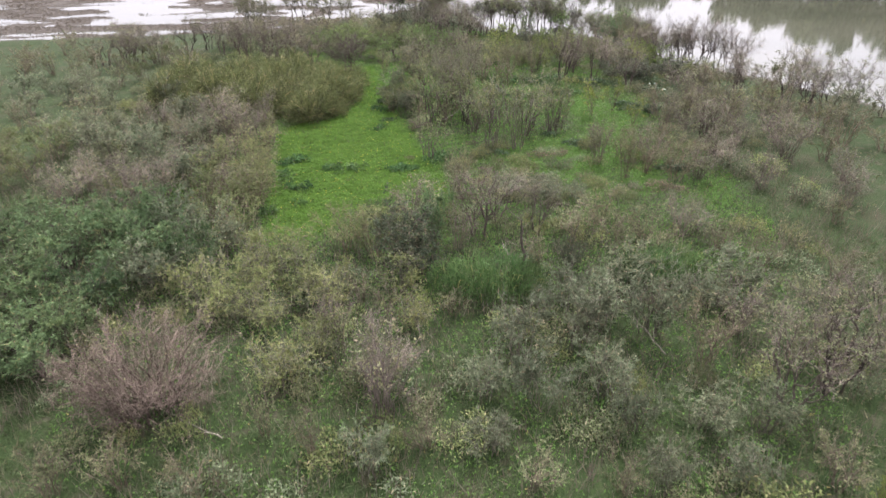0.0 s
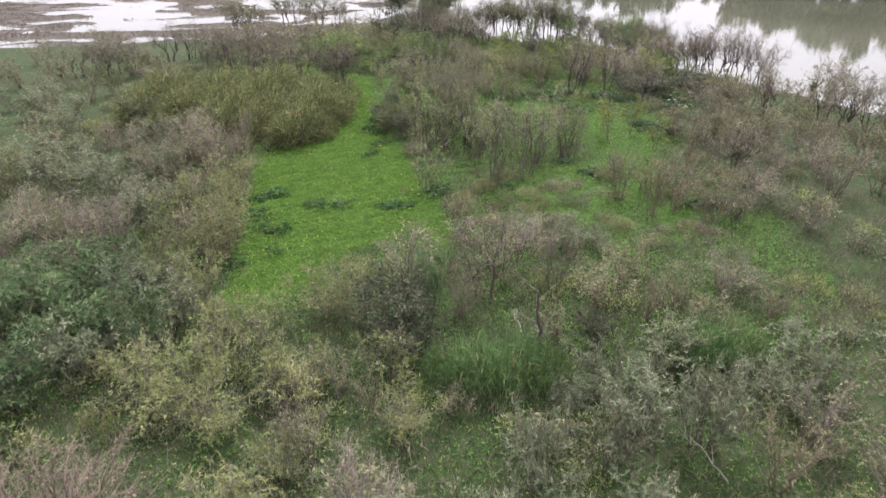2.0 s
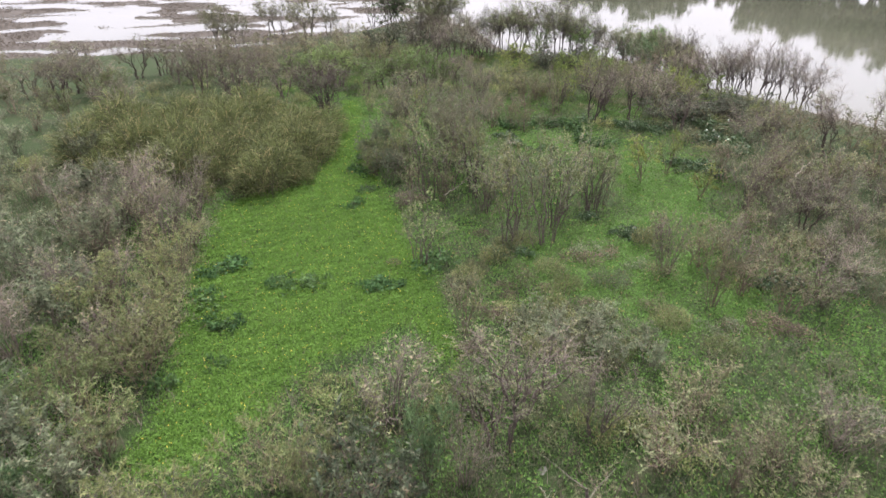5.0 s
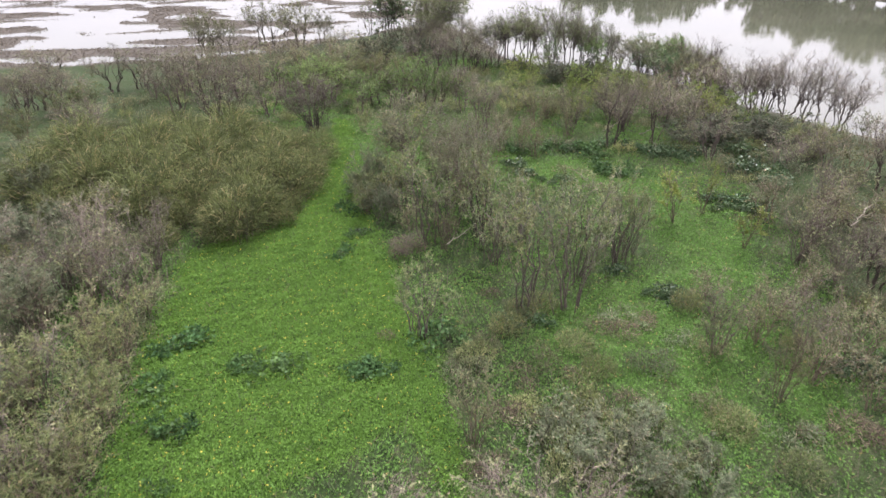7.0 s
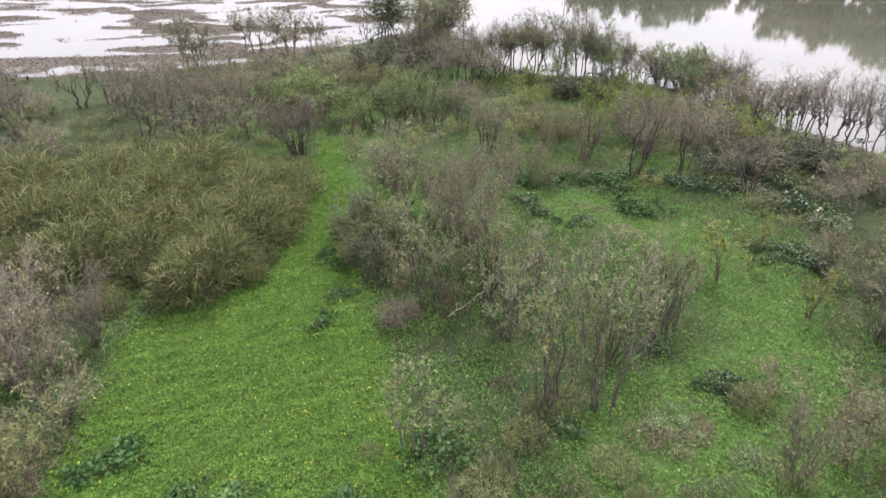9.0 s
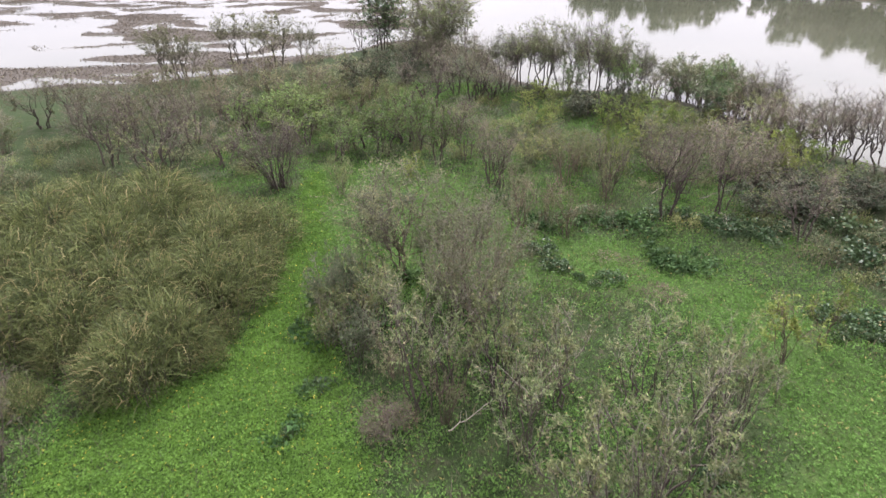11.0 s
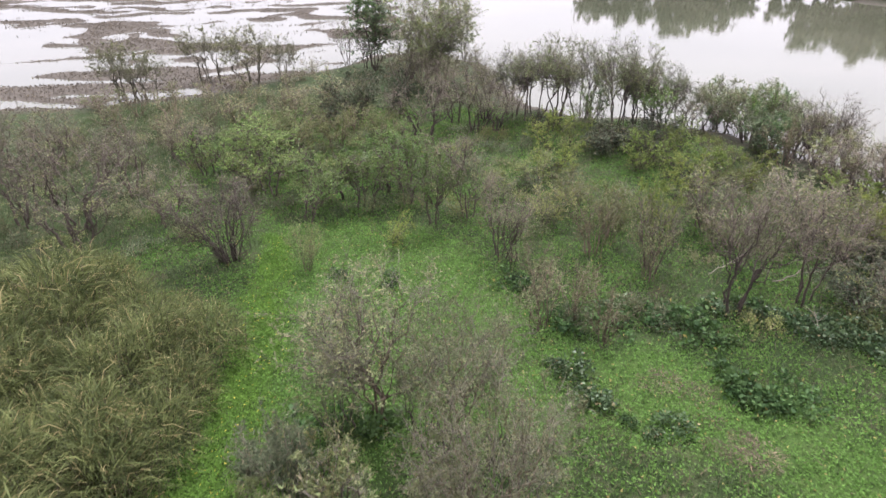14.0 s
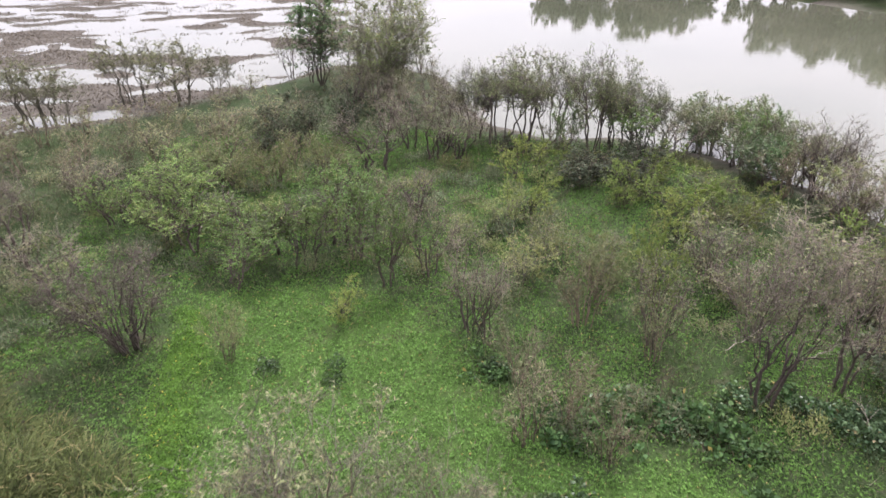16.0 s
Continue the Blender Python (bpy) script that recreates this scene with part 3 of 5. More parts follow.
KINDS = {
    "russet": dict(name="russet_shrub", h=2.3, r=1.3, bark=BARK_MAUVE, leaf=LEAF_BROWN, n_leaf=450, leaf_size=(0.11, 0.025), bare=0.5, stems=16, kids=8, twigs=6, thick=0.024, low=0.28, kid=0.3, twig=0.17, foot=0.18),
    "twig": dict(name="bare_shrub", h=2.2, r=1.2, bark=BARK_BROWN, leaf=LEAF_BROWN, n_leaf=900, leaf_size=(0.1, 0.02), bare=0.4, stems=11, kids=7, twigs=5, thick=0.024, low=0.32, kid=0.27, twig=0.15, foot=0.2),
    "silver": dict(name="grey_green_shrub", h=2.1, r=1.2, bark=BARK_GREY, leaf=LEAF_SILVER, n_leaf=2000, leaf_size=(0.15, 0.019), bare=0.2, stems=14, kids=7, twigs=4, thick=0.02, low=0.3, kid=0.26, twig=0.15, foot=0.3),
    "olive": dict(name="olive_shrub", h=2.3, r=1.3, bark=BARK_BROWN, leaf=LEAF_OLIVE, n_leaf=2300, leaf_size=(0.17, 0.013), bare=0.15, stems=16, kids=7, twigs=4, thick=0.02, low=0.2, kid=0.27, twig=0.17, rise=0.7, foot=0.25),
    "willow": dict(name="sallow_shrub", h=1.9, r=1.1, bark=BARK_GREY, leaf=LEAF_SALLOW, n_leaf=1400, leaf_size=(0.14, 0.016), bare=0.3, stems=16, kids=8, twigs=4, thick=0.016, low=0.2, kid=0.3, twig=0.18, foot=0.25),
    "yellow": dict(name="yellow_green_shrub", h=2.4, r=1.6, bark=BARK_DARK, leaf=LEAF_YELLOW, n_leaf=3600, leaf_size=(0.11, 0.019), bare=0.15, stems=11, kids=9, twigs=4, thick=0.022, low=0.3, kid=0.27, twig=0.15),
    "leafy": dict(name="leafy_shrub", h=2.4, r=1.6, bark=BARK_DARK, leaf=LEAF_GREEN, n_leaf=4600, leaf_size=(0.16, 0.021), bare=0.05, stems=17, kids=9, twigs=4, thick=0.02, low=0.15, kid=0.3, twig=0.15),
    "dark": dict(name="dark_thicket_shrub", h=2.8, r=1.8, bark=BARK_DARK, leaf=LEAF_DARK, n_leaf=2600, leaf_size=(0.16, 0.03), bare=0.15, stems=17, kids=9, twigs=4, thick=0.024, low=0.15, kid=0.32, twig=0.15),
    "dead": dict(name="dry_bush", h=2.4, r=1.9, bark=BARK_RED, leaf=LEAF_BROWN, n_leaf=200, leaf_size=(0.07, 0.016), stems=60, kids=9, twigs=8, thick=0.024, low=0.2, kid=0.3, twig=0.15, foot=0.4),
    "birch": dict(name="slender_tree", h=3.8, r=1.4, bark=BARK_GREY, leaf=LEAF_THIN, n_leaf=1500, leaf_size=(0.11, 0.019), bare=0.3, stem_bark=BARK_DARK, stems=9, kids=7, twigs=5, thick=0.034, low=0.45, kid=0.17, twig=0.09, rise=0.6, foot=0.4, arch=0.25, even=0.6),
    "sapling": dict(name="young_tree", h=2.6, r=0.9, bark=BARK_BROWN, leaf=LEAF_YELLOW, n_leaf=650, leaf_size=(0.13, 0.024), bare=0.2, stems=6, kids=8, twigs=4, thick=0.026, low=0.35, kid=0.25, twig=0.12, foot=0.08, arch=0.3),
    "birchtall": dict(name="tall_waterside_tree", h=5.4, r=2.2, bark=BARK_DARK, leaf=LEAF_THIN, n_leaf=4800, leaf_size=(0.12, 0.021), bare=0.3, stem_bark=BARK_DARK, trunks=5, limbs=32, kids=12, twigs=6, thick=0.06, fork=0.5, flat=0.55, kid=0.17, twig=0.09, foot=0.3, crook=0.02, lean=0.75, low=0.2),
    "tree": dict(name="spreading_tree", h=5.2, r=2.3, bark=BARK_GREY, leaf=LEAF_BROWN, n_leaf=6000, leaf_size=(0.1, 0.016), bare=0.25, stem_bark=BARK_BROWN, trunks=4, limbs=30, kids=13, twigs=6, thick=0.045, fork=0.33, flat=0.35, kid=0.2, twig=0.1, foot=0.1, crook=0.025, lean=0.25, low=0.2),
    "vase": dict(name="vase_shaped_tree", h=3.9, r=2.0, bark=BARK_DARK, leaf=LEAF_BROWN, n_leaf=1900, leaf_size=(0.08, 0.016), bare=0.4, stem_bark=BARK_DARK, stems=30, kids=11, twigs=7, thick=0.034, low=0.45, kid=0.2, twig=0.11, arch=0.45, foot=0.2),
    "twigtree": dict(name="bare_tree", h=3.9, r=1.9, bark=BARK_MAUVE, leaf=LEAF_BROWN, n_leaf=1100, leaf_size=(0.09, 0.018), bare=0.5, stem_bark=BARK_DARK, trunks=4, limbs=15, kids=9, twigs=5, thick=0.052, fork=0.36, flat=0.4, kid=0.2, twig=0.11, foot=0.2, crook=0.022, lean=0.4),
    "bare": dict(name="leafless_tree", h=4.4, r=1.9, bark=BARK_MAUVE, leaf=LEAF_BROWN, n_leaf=300, leaf_size=(0.09, 0.018), stem_bark=BARK_DARK, trunks=3, limbs=17, kids=10, twigs=5, thick=0.062, fork=0.33, flat=0.4, kid=0.2, twig=0.11, foot=0.2, crook=0.025, lean=0.45),
    "leafytree": dict(name="leafy_tree", h=3.4, r=1.9, bark=BARK_DARK, leaf=LEAF_MID, n_leaf=3300, leaf_size=(0.11, 0.021), bare=0.3, trunks=3, limbs=14, kids=10, twigs=5, thick=0.06, fork=0.38, flat=0.5, kid=0.21, twig=0.12, rise=0.6, foot=0.2, crook=0.02, lean=0.4, low=0.25),
    "mtree": dict(name="marsh_tree", h=4.0, r=2.2, bark=BARK_GREY, leaf=LEAF_BROWN, n_leaf=3600, leaf_size=(0.13, 0.021), bare=0.35, stem_bark=BARK_GREY, trunks=5, limbs=18, kids=10, twigs=5, thick=0.065, fork=0.35, flat=0.4, kid=0.22, twig=0.11, foot=0.35, crook=0.02, lean=0.6),
    "bigtree": dict(name="broad_crowned_tree", h=7.6, r=3.0, bark=BARK_GREY, leaf=LEAF_OLIVE, n_leaf=15000, leaf_size=(0.2, 0.02), bare=0.0, stems=36, kids=16, twigs=6, thick=0.06, low=0.12, kid=0.2, twig=0.1, foot=0.3),
    "pine": dict(name="tall_dark_tree", h=6.4, r=2.0, bark=BARK_DARK, leaf=LEAF_GREEN, n_leaf=3600, leaf_size=(0.24, 0.045), bare=0.25, stems=4, kids=26, twigs=7, thick=0.08, low=0.3, kid=0.28, twig=0.1, foot=0.06, rise=0.1),
    "far": dict(name="lakeside_tree", h=12.0, r=6.0, bark=BARK_DARK, leaf=LEAF_FAR, n_leaf=1500, leaf_size=(1.3, 0.46), bare=0.0, stems=9, kids=10, twigs=2, thick=0.2, low=0.03, kid=0.26, twig=0.13, foot=0.1),
}
LABELS = {
    "russet": ("bare mauve-brown shrub of dense fine twigs", "shrub", "russet shrubs on the island"),
    "twig": ("bare grey-brown shrub with thin upright twigs", "shrub", "bare shrubs on the island"),
    "silver": ("grey-green small-leaved shrub growing out of wet grass", "shrub", "grey-green shrubs on the island"),
    "olive": ("dense olive-green narrow-leaved shrub", "shrub", "olive shrubs on the island"),
    "willow": ("low sallow shrub with sparse yellow-green leaves", "shrub", "sallow shrubs on the island"),
    "yellow": ("bright yellow-green leafy shrub", "shrub", "yellow-green shrubs"),
    "leafy": ("dense dark green broad-leaved shrub", "shrub", "leafy green shrubs"),
    "dark": ("dense blackish-green thicket shrub in shade", "shrub", "dark thicket shrubs"),
    "dead": ("dead reddish-brown bush of dry tangled twigs", "bush", ""),
    "birch": ("slender many-stemmed tree with sparse olive leaves", "tree", "slender trees beside the weed clearing"),
    "birchtall": ("tall many-trunked waterside tree with bare lower stems", "tree", "tall trees at the water's edge"),
    "tree": ("spreading tree with dark crooked limbs and thin foliage", "tree", "spreading trees beside the weed clearing"),
    "sapling": ("young slender tree with sparse yellow-green leaves", "tree", "young trees on the green"),
    "vase": ("vase-shaped bare tree with many stems from one foot", "tree", ""),
    "twigtree": ("nearly bare grey-brown tree with a fine twiggy crown", "tree", "bare trees on the island"),
    "bare": ("leafless grey tree standing at the water's edge", "tree", "leafless trees at the shore"),
    "leafytree": ("small green leafy tree with dark crooked stems", "tree", "leafy green trees"),
    "mtree": ("olive-crowned tree with pale stems standing in shallow water", "tree", "trees standing in shallow water"),
    "bigtree": ("broad dense olive-green tree on the island's tip", "tree", ""),
    "far": ("tall dense green tree on the lake's far bank", "tree", "trees on the far bank"),
    "pine": ("tall dark green tree with layered branches", "tree", ""),
}

# where the plants stand: x, y, height, spread
DEAD = [
    (-8.2, 13.3, 2.9, 2.5),
]
LEAFY = [
    (-12.1, 15, 2.4, 1.6), (-14.9, 16.2, 2.4, 1.7), (-11.8, 16.2, 2, 1.3), (-14.4, 18.1, 2.6, 1.8),
    (-12.3, 18.3, 2.4, 1.6), (-11.9, 21, 2.4, 1.6), (-9.4, 21.1, 1.9, 1), (-10.8, 21.4, 2.2, 1.5),
    (-14.9, 21.7, 2.4, 1.7), (-17.2, 22.2, 2.4, 1.7), (-0.4, 22.8, 2.8, 0.8), (-12.7, 23.5, 2.4, 1.6),
    (-12.5, 24.5, 2, 1.5), (17.9, 67.6, 2.6, 1.7), (17.2, 73.7, 2.6, 1.7),
]
WILLOW = [
    (4.5, 59.3, 1.9, 1.1), (6.0, 61.4, 1.8, 1.2), (7.1, 59.5, 2.0, 1.2), (4.7, 63.8, 1.8, 1.2), (2.6, 62.2, 1.7, 1.1),
    (-4, 15.6, 1.7, 0.9), (-6.1, 17.4, 1.7, 1.1), (-1.1, 17.4, 1.6, 1), (-8.1, 17.9, 1.8, 1.1),
    (-6.5, 18, 1.8, 1.1), (-4.4, 18.3, 1.7, 1), (-4, 19.2, 1.7, 1.1), (-9.1, 19.5, 1.8, 1.1),
    (-7.7, 19.5, 1.9, 1.1), (-1.8, 19.5, 1.7, 1.1), (-6.4, 19.7, 1.9, 1.1), (-5.5, 19.8, 1.9, 1.2),
    (-7.2, 21.1, 1.9, 1.2), (-5.9, 21.6, 1.8, 1.1),
]
RUSSET_A = [
    (11.2, 33.0, 2.0, 1.2), (13.2, 30.6, 2.0, 1.2),
    (-1.7, 12.9, 3.2, 1.4), (-3.5, 16.4, 2.1, 0.9), (9.5, 16.9, 1.9, 1.1), (0.5, 22.8, 2.1, 0.8),
    (10, 23.9, 1.8, 1.2), (-14.9, 27, 2.6, 1.7), (-9.9, 27.7, 2.2, 1.4), (-13.5, 27.9, 2.6, 1.5),
    (-11.7, 30.9, 2.4, 1.4), (8.4, 32.8, 2.9, 1), (18.9, 33.1, 2.6, 1.8), (15.3, 33.7, 1.7, 1.2),
    (-14.1, 36.8, 3.0, 1.6), (-13.5, 38.1, 3.1, 1.6), (-11.4, 38.5, 2.9, 1.2), (-11.8, 36.0, 2.9, 1.3), (-14.3, 40.1, 3.0, 1.5), (13.8, 38.5, 2.9, 1.3),
    (-1.5, 39.3, 1.2, 0.9), (18.4, 39.4, 2.4, 1.4), (16.8, 42.4, 2.7, 1.3), (19.8, 50, 2, 1.6),
    (11.1, 55.5, 3.6, 1.4), (15.4, 56.3, 2.6, 1.7),
]
RUSSET_B = [
    (14.9, 58.8, 2.7, 1.9), (11.3, 58.9, 2.9, 1.4), (-28.2, 64.6, 2, 1.5),
]
TWIG_A = [
    (-9.5, 10.5, 1.5, 0.9), (4.2, 10.5, 1.3, 0.7), (-6.2, 10.6, 1.3, 0.8), (9.4, 10.6, 1.4, 0.9),
    (2, 10.7, 1.1, 0.8), (-8, 10.8, 1.5, 0.8), (-3.4, 11.8, 1.7, 0.7), (-0.5, 12, 1.3, 0.9),
    (-4.8, 12.4, 1.8, 0.6), (8, 15.4, 2.2, 1.2), (10.6, 15.4, 1.9, 1), (0.2, 18, 1.1, 0.7),
    (7.1, 18.1, 1.3, 0.8), (-2, 18.4, 1.1, 0.7), (-3, 19.1, 1.1, 0.7), (12.2, 21.1, 1.8, 0.9),
    (3.7, 21.7, 1.4, 0.8), (8.5, 21.7, 1.6, 1), (6.9, 22.7, 1.9, 1), (11.2, 22.7, 1.4, 1),
    (8.3, 23.3, 1.9, 1), (0.7, 29.1, 2.4, 0.9),
]
TWIG_B = [
    (10.6, 31.4, 2.1, 1.2), (11.8, 30.2, 2.0, 1.1), (9.9, 33.2, 1.8, 1.1), (12.6, 32.6, 2.2, 1.2),
    (9.4, 30.7, 3, 0.7), (-10.1, 32, 1.6, 0.9), (-11.2, 33.2, 2.4, 1.4), (-13.7, 34.4, 2.5, 1.5),
    (11.2, 34.8, 1.7, 1.1), (-10.5, 35, 2.2, 1.2), (23.5, 35.6, 2.8, 1.7), (9.2, 35.8, 1.3, 0.9),
    (12.7, 36.1, 1.6, 1), (-12.6, 36.2, 2.5, 1.3), (23.2, 37.7, 2.8, 1.7), (-0.1, 39.8, 2.3, 0.7),
    (2.2, 40.2, 2.2, 0.8), (18.4, 40.4, 2.6, 1.6), (-23.3, 40.7, 2.6, 1.8), (15.6, 40.9, 2.2, 1.7),
    (17.8, 41.2, 1.9, 1.8), (-1.6, 41.7, 1.9, 0.9), (22.6, 42.8, 3.6, 1.9), (21.1, 47.5, 2.4, 1.7),
    (5.1, 50.9, 2.2, 0.9), (3.2, 51.6, 2.2, 1.2),
]
TWIG_C = [
    (-19.3, 79.3, 1.8, 1.5), (-17.1, 80.4, 1.7, 1.4), (-15.4, 81.8, 1.8, 1.3), (-20.9, 77.0, 2.0, 1.5), (-22.1, 75.3, 2.2, 1.6),
    (-14.6, 73.4, 2.3, 1.6), (-12.4, 72.0, 2.5, 1.7), (-15.9, 70.6, 2.4, 1.6), (-17.8, 75.0, 2.2, 1.6), (-12.9, 75.6, 2.2, 1.6), (-9.9, 74.6, 2.4, 1.7), (-19.8, 72.5, 2.2, 1.7), (-7.4, 76.6, 2.4, 1.6),
    (4.4, 52.2, 2.3, 1.1), (3.4, 53.9, 2, 1), (7.5, 54.5, 2.9, 0.9), (-30.6, 56.2, 2.6, 1.8),
    (-34.5, 56.4, 2.6, 1.8), (5.9, 56.5, 2.7, 1.3), (-37.7, 57.7, 2.6, 1.8), (19.6, 62.4, 2.8, 1.7),
    (18.1, 66.1, 2.8, 1.7), (18.2, 71.7, 2.8, 1.7), (-10.6, 77.7, 2.2, 1.8), (-7.9, 79.5, 2.4, 2),
]
SILVER_A = [
    (5.3, 10.7, 1.5, 0.8), (7.3, 10.7, 1.4, 0.8), (-2.1, 11.1, 1.5, 0.8), (1, 11.8, 1.1, 0.9),
    (8.3, 12.5, 1.7, 0.9), (5.1, 12.6, 1.9, 0.9), (6.8, 12.6, 1.6, 1), (2.7, 13.5, 1.9, 1.1),
    (4.4, 13.9, 1.7, 1.1), (1, 14, 1.6, 0.9), (2.3, 15.5, 2.2, 1.3), (3.9, 16, 2.6, 1.2),
    (6.7, 16.9, 2.9, 1.4), (9.3, 17.8, 1.3, 0.8), (3.5, 18.2, 1.3, 0.8), (10.8, 18.6, 1.6, 0.8),
    (5.6, 18.7, 1.7, 0.8), (8.9, 19, 1.2, 1), (4.6, 19.1, 1.6, 1), (10.5, 19.8, 1.6, 1.2),
    (-10.7, 20, 2.2, 1.4), (-9.3, 22.5, 2.2, 1.3),
]
SILVER_B = [
    (-2.9, 42.6, 2.0, 1.1), (-4.3, 45.6, 1.6, 0.9),
    (-11.2, 23.5, 2.4, 1.4), (6.1, 27.1, 1.1, 0.6), (5.2, 27.5, 1.2, 0.9), (4.3, 28.2, 1.3, 0.9),
    (6.1, 28.3, 1, 0.6), (3.3, 28.7, 0.9, 0.8), (5.4, 29.3, 0.9, 0.7), (2.8, 29.4, 0.8, 0.6),
    (4.2, 29.8, 0.7, 0.7), (-13.1, 30, 2.4, 1.5), (-15.9, 33, 2.8, 1.7), (-18.6, 33.8, 2.8, 1.8),
    (-14.4, 34.6, 2.6, 1.6), (-21.9, 36.6, 2.4, 1.6), (-16.6, 39.4, 2.6, 1.6), (26.5, 41, 2.6, 1.7),
    (-3.6, 44.6, 3.2, 1), (-19.9, 45.3, 2.4, 1.6), (-26.9, 47.4, 2.6, 1.7),
    
]
SILVER_C = [
    (17.7, 68.9, 2.8, 1.7),
]
OLIVE = [
    (-3.8, 43.3, 1.9, 1.1), (-2.6, 44.5, 2.3, 1.0),
    (-2.8, 22.3, 2, 1), (-8.8, 23.8, 2, 1.2), (-10.3, 25.5, 2.4, 1.4), (-9, 26.8, 2.3, 1.4),
    (-9.1, 28, 2.2, 1.3), (-11.5, 30, 2.4, 1.4), (-9.5, 30.1, 2.2, 1.1), (-10, 32.4, 2.2, 1.2),
    (-22.4, 34.2, 2.4, 1.6), (20.4, 50.3, 2.2, 1.6), (-5.2, 55.6, 1.9, 0.8), (6.9, 57.9, 2.1, 1.1),
    (-26.5, 59.9, 2, 1.5), (19.2, 63.6, 2.6, 1.7), (-6.1, 69.6, 2.4, 1.6),
    (-8.9, 70.7, 2.4, 2.3),
]
CANE = [
    (0.9, 19.1, 1.9, 0.9), (2, 19.2, 1.9, 1.0), (0.1, 19.3, 1.6, 0.7), (2.9, 19.0, 1.6, 0.7),
    (7.8, 20.2, 1.7, 0.9), (8.9, 20.5, 1.5, 0.8), (6.8, 20, 1.4, 0.7),
]
SNAG = [
    (3, 20.6, 2.4, 0.5),
]
BIRCH = [
    (-1.0, 43.8, 3.0, 1.2), (0.2, 44.7, 3.2, 1.2), (-2.3, 44.1, 2.6, 1.1), (2.0, 44.7, 2.6, 1.0), (-0.5, 46.8, 2.8, 1.1), (1.3, 46.1, 2.6, 1.0), (-2.7, 46.9, 2.4, 1.0),
    (4.8, 37.3, 4.4, 1.6), (1.9, 38.6, 3.2, 1.3), (3.3, 40.6, 3.6, 1.4), (5.3, 40.4, 3.4, 1.3), (0.2, 41.2, 2.8, 1.2),
    (-0.8, 33.8, 3.2, 1.2), (3, 35.2, 5.2, 1.6), (4.2, 35.2, 5, 1.4), (6.8, 38.6, 4, 1.2),
    (7.4, 39.4, 3.6, 0.9), (7, 39.9, 3.6, 1.2), (1.6, 40.3, 4.9, 1.4), (-0.6, 40.6, 5.1, 1.6),
    (2.7, 42.1, 2.5, 0.8), (1.6, 42.4, 2.5, 0.8),
]
SAPLING = [
    (12.2, 39.7, 2.2, 0.7), (10.1, 42.1, 2.9, 1), (11.7, 43, 2.6, 0.7),
]
TREE = [
    (0.9, 43.5, 5.1, 1.9), (-1.7, 47.6, 4.8, 2.6), (0.4, 47.2, 4.2, 2.0),
]
VASE = [
    (-8.4, 56.5, 3.8, 2.1),
]
TWIGTREE_A = [
    (11.1, 14.1, 4.1, 1.7), (1.5, 24, 3.5, 1.8), (4, 24.3, 2.7, 1.3), (15.7, 36.7, 2.8, 1.6),
    (25.2, 43.5, 3.8, 2.2), (26.4, 48.5, 4, 2.2), (9.7, 52.4, 4.8, 2), (12.4, 53, 5, 1.7),
    (7.8, 55.1, 3.5, 1.3), (2.7, 56, 3.1, 1.1), (2.3, 56.5, 3.7, 1.4), (-15.6, 59.1, 4.8, 2.4),
    (-29, 59.5, 3.6, 1.9), (-18.4, 59.8, 4.7, 2), (1.1, 60.1, 3.7, 1.3), (-27.2, 61.1, 3.6, 1.9),
    (-15.1, 63.2, 3.9, 2), (-22, 64.5, 4, 1.7), 
    (19.7, 65.9, 3.6, 1.8), (-20.5, 66.4, 3.6, 1.8),
]
TWIGTREE_B = [
    (2.6, 75.0, 4.3, 1.8), (0.8, 74.5, 3.8, 1.6),
    (-14, 67.1, 2.9, 1.8), (19.6, 67.8, 3.4, 1.6), (-24.7, 68.1, 3.8, 1.8), (19.9, 69.2, 2.3, 1.7),
    (-1, 71.6, 4, 2.7), (15.3, 71.6, 2.7, 1.7), (2.1, 72.9, 3.6, 2.1), (-0.7, 78.1, 4, 2),
    (-3, 82.2, 3.6, 2), (-8.6, 92.7, 4.6, 1.4), (1.9, 94.5, 6.5, 1.5),
]
LEAFYTREE = [
    (18.8, 69.5, 3.6, 1.3), (20.5, 67.4, 3.1, 0.9),
    (9.1, 71.8, 3.5, 1.0), (13.0, 72.0, 3.7, 1.7),
    (-0.4, 59.7, 3.5, 1.4), (-5.9, 60, 2.6, 1.5), (-3.6, 61.1, 2.9, 1.4), (-1.7, 61.7, 3.4, 1.3),
    (-9.5, 63.8, 3.1, 1.8), (-12.3, 65.6, 2.5, 1.4), (-2.5, 65.9, 2.8, 1.7), 
    (-11.1, 68.8, 2.4, 1.9), (17.9, 70.4, 3, 1.8), (20, 72.9, 3.2, 1.7), (18, 74.2, 3.2, 1.7),
]
YELLOW = [
    (16.7, 56.5, 2.8, 1.4), (19.5, 60.1, 2.2, 1.2), (13.5, 69.0, 1.8, 1.2),
    (9.8, 10, 1.3, 0.5), (-1, 18.4, 0.8, 0.7), (8.4, 56.6, 3, 1.0), (17.3, 57, 2.4, 1.1),
    (-2.1, 57.7, 1.3, 1.1), (9, 58.7, 2.3, 1.1), (12.3, 64.4, 2.1, 1.8), (5.6, 65, 2.1, 1.5),
    (13.7, 65.5, 2.1, 1.8), (10.2, 65.6, 2.1, 1.3), (6, 69.3, 2.1, 1.6),
]
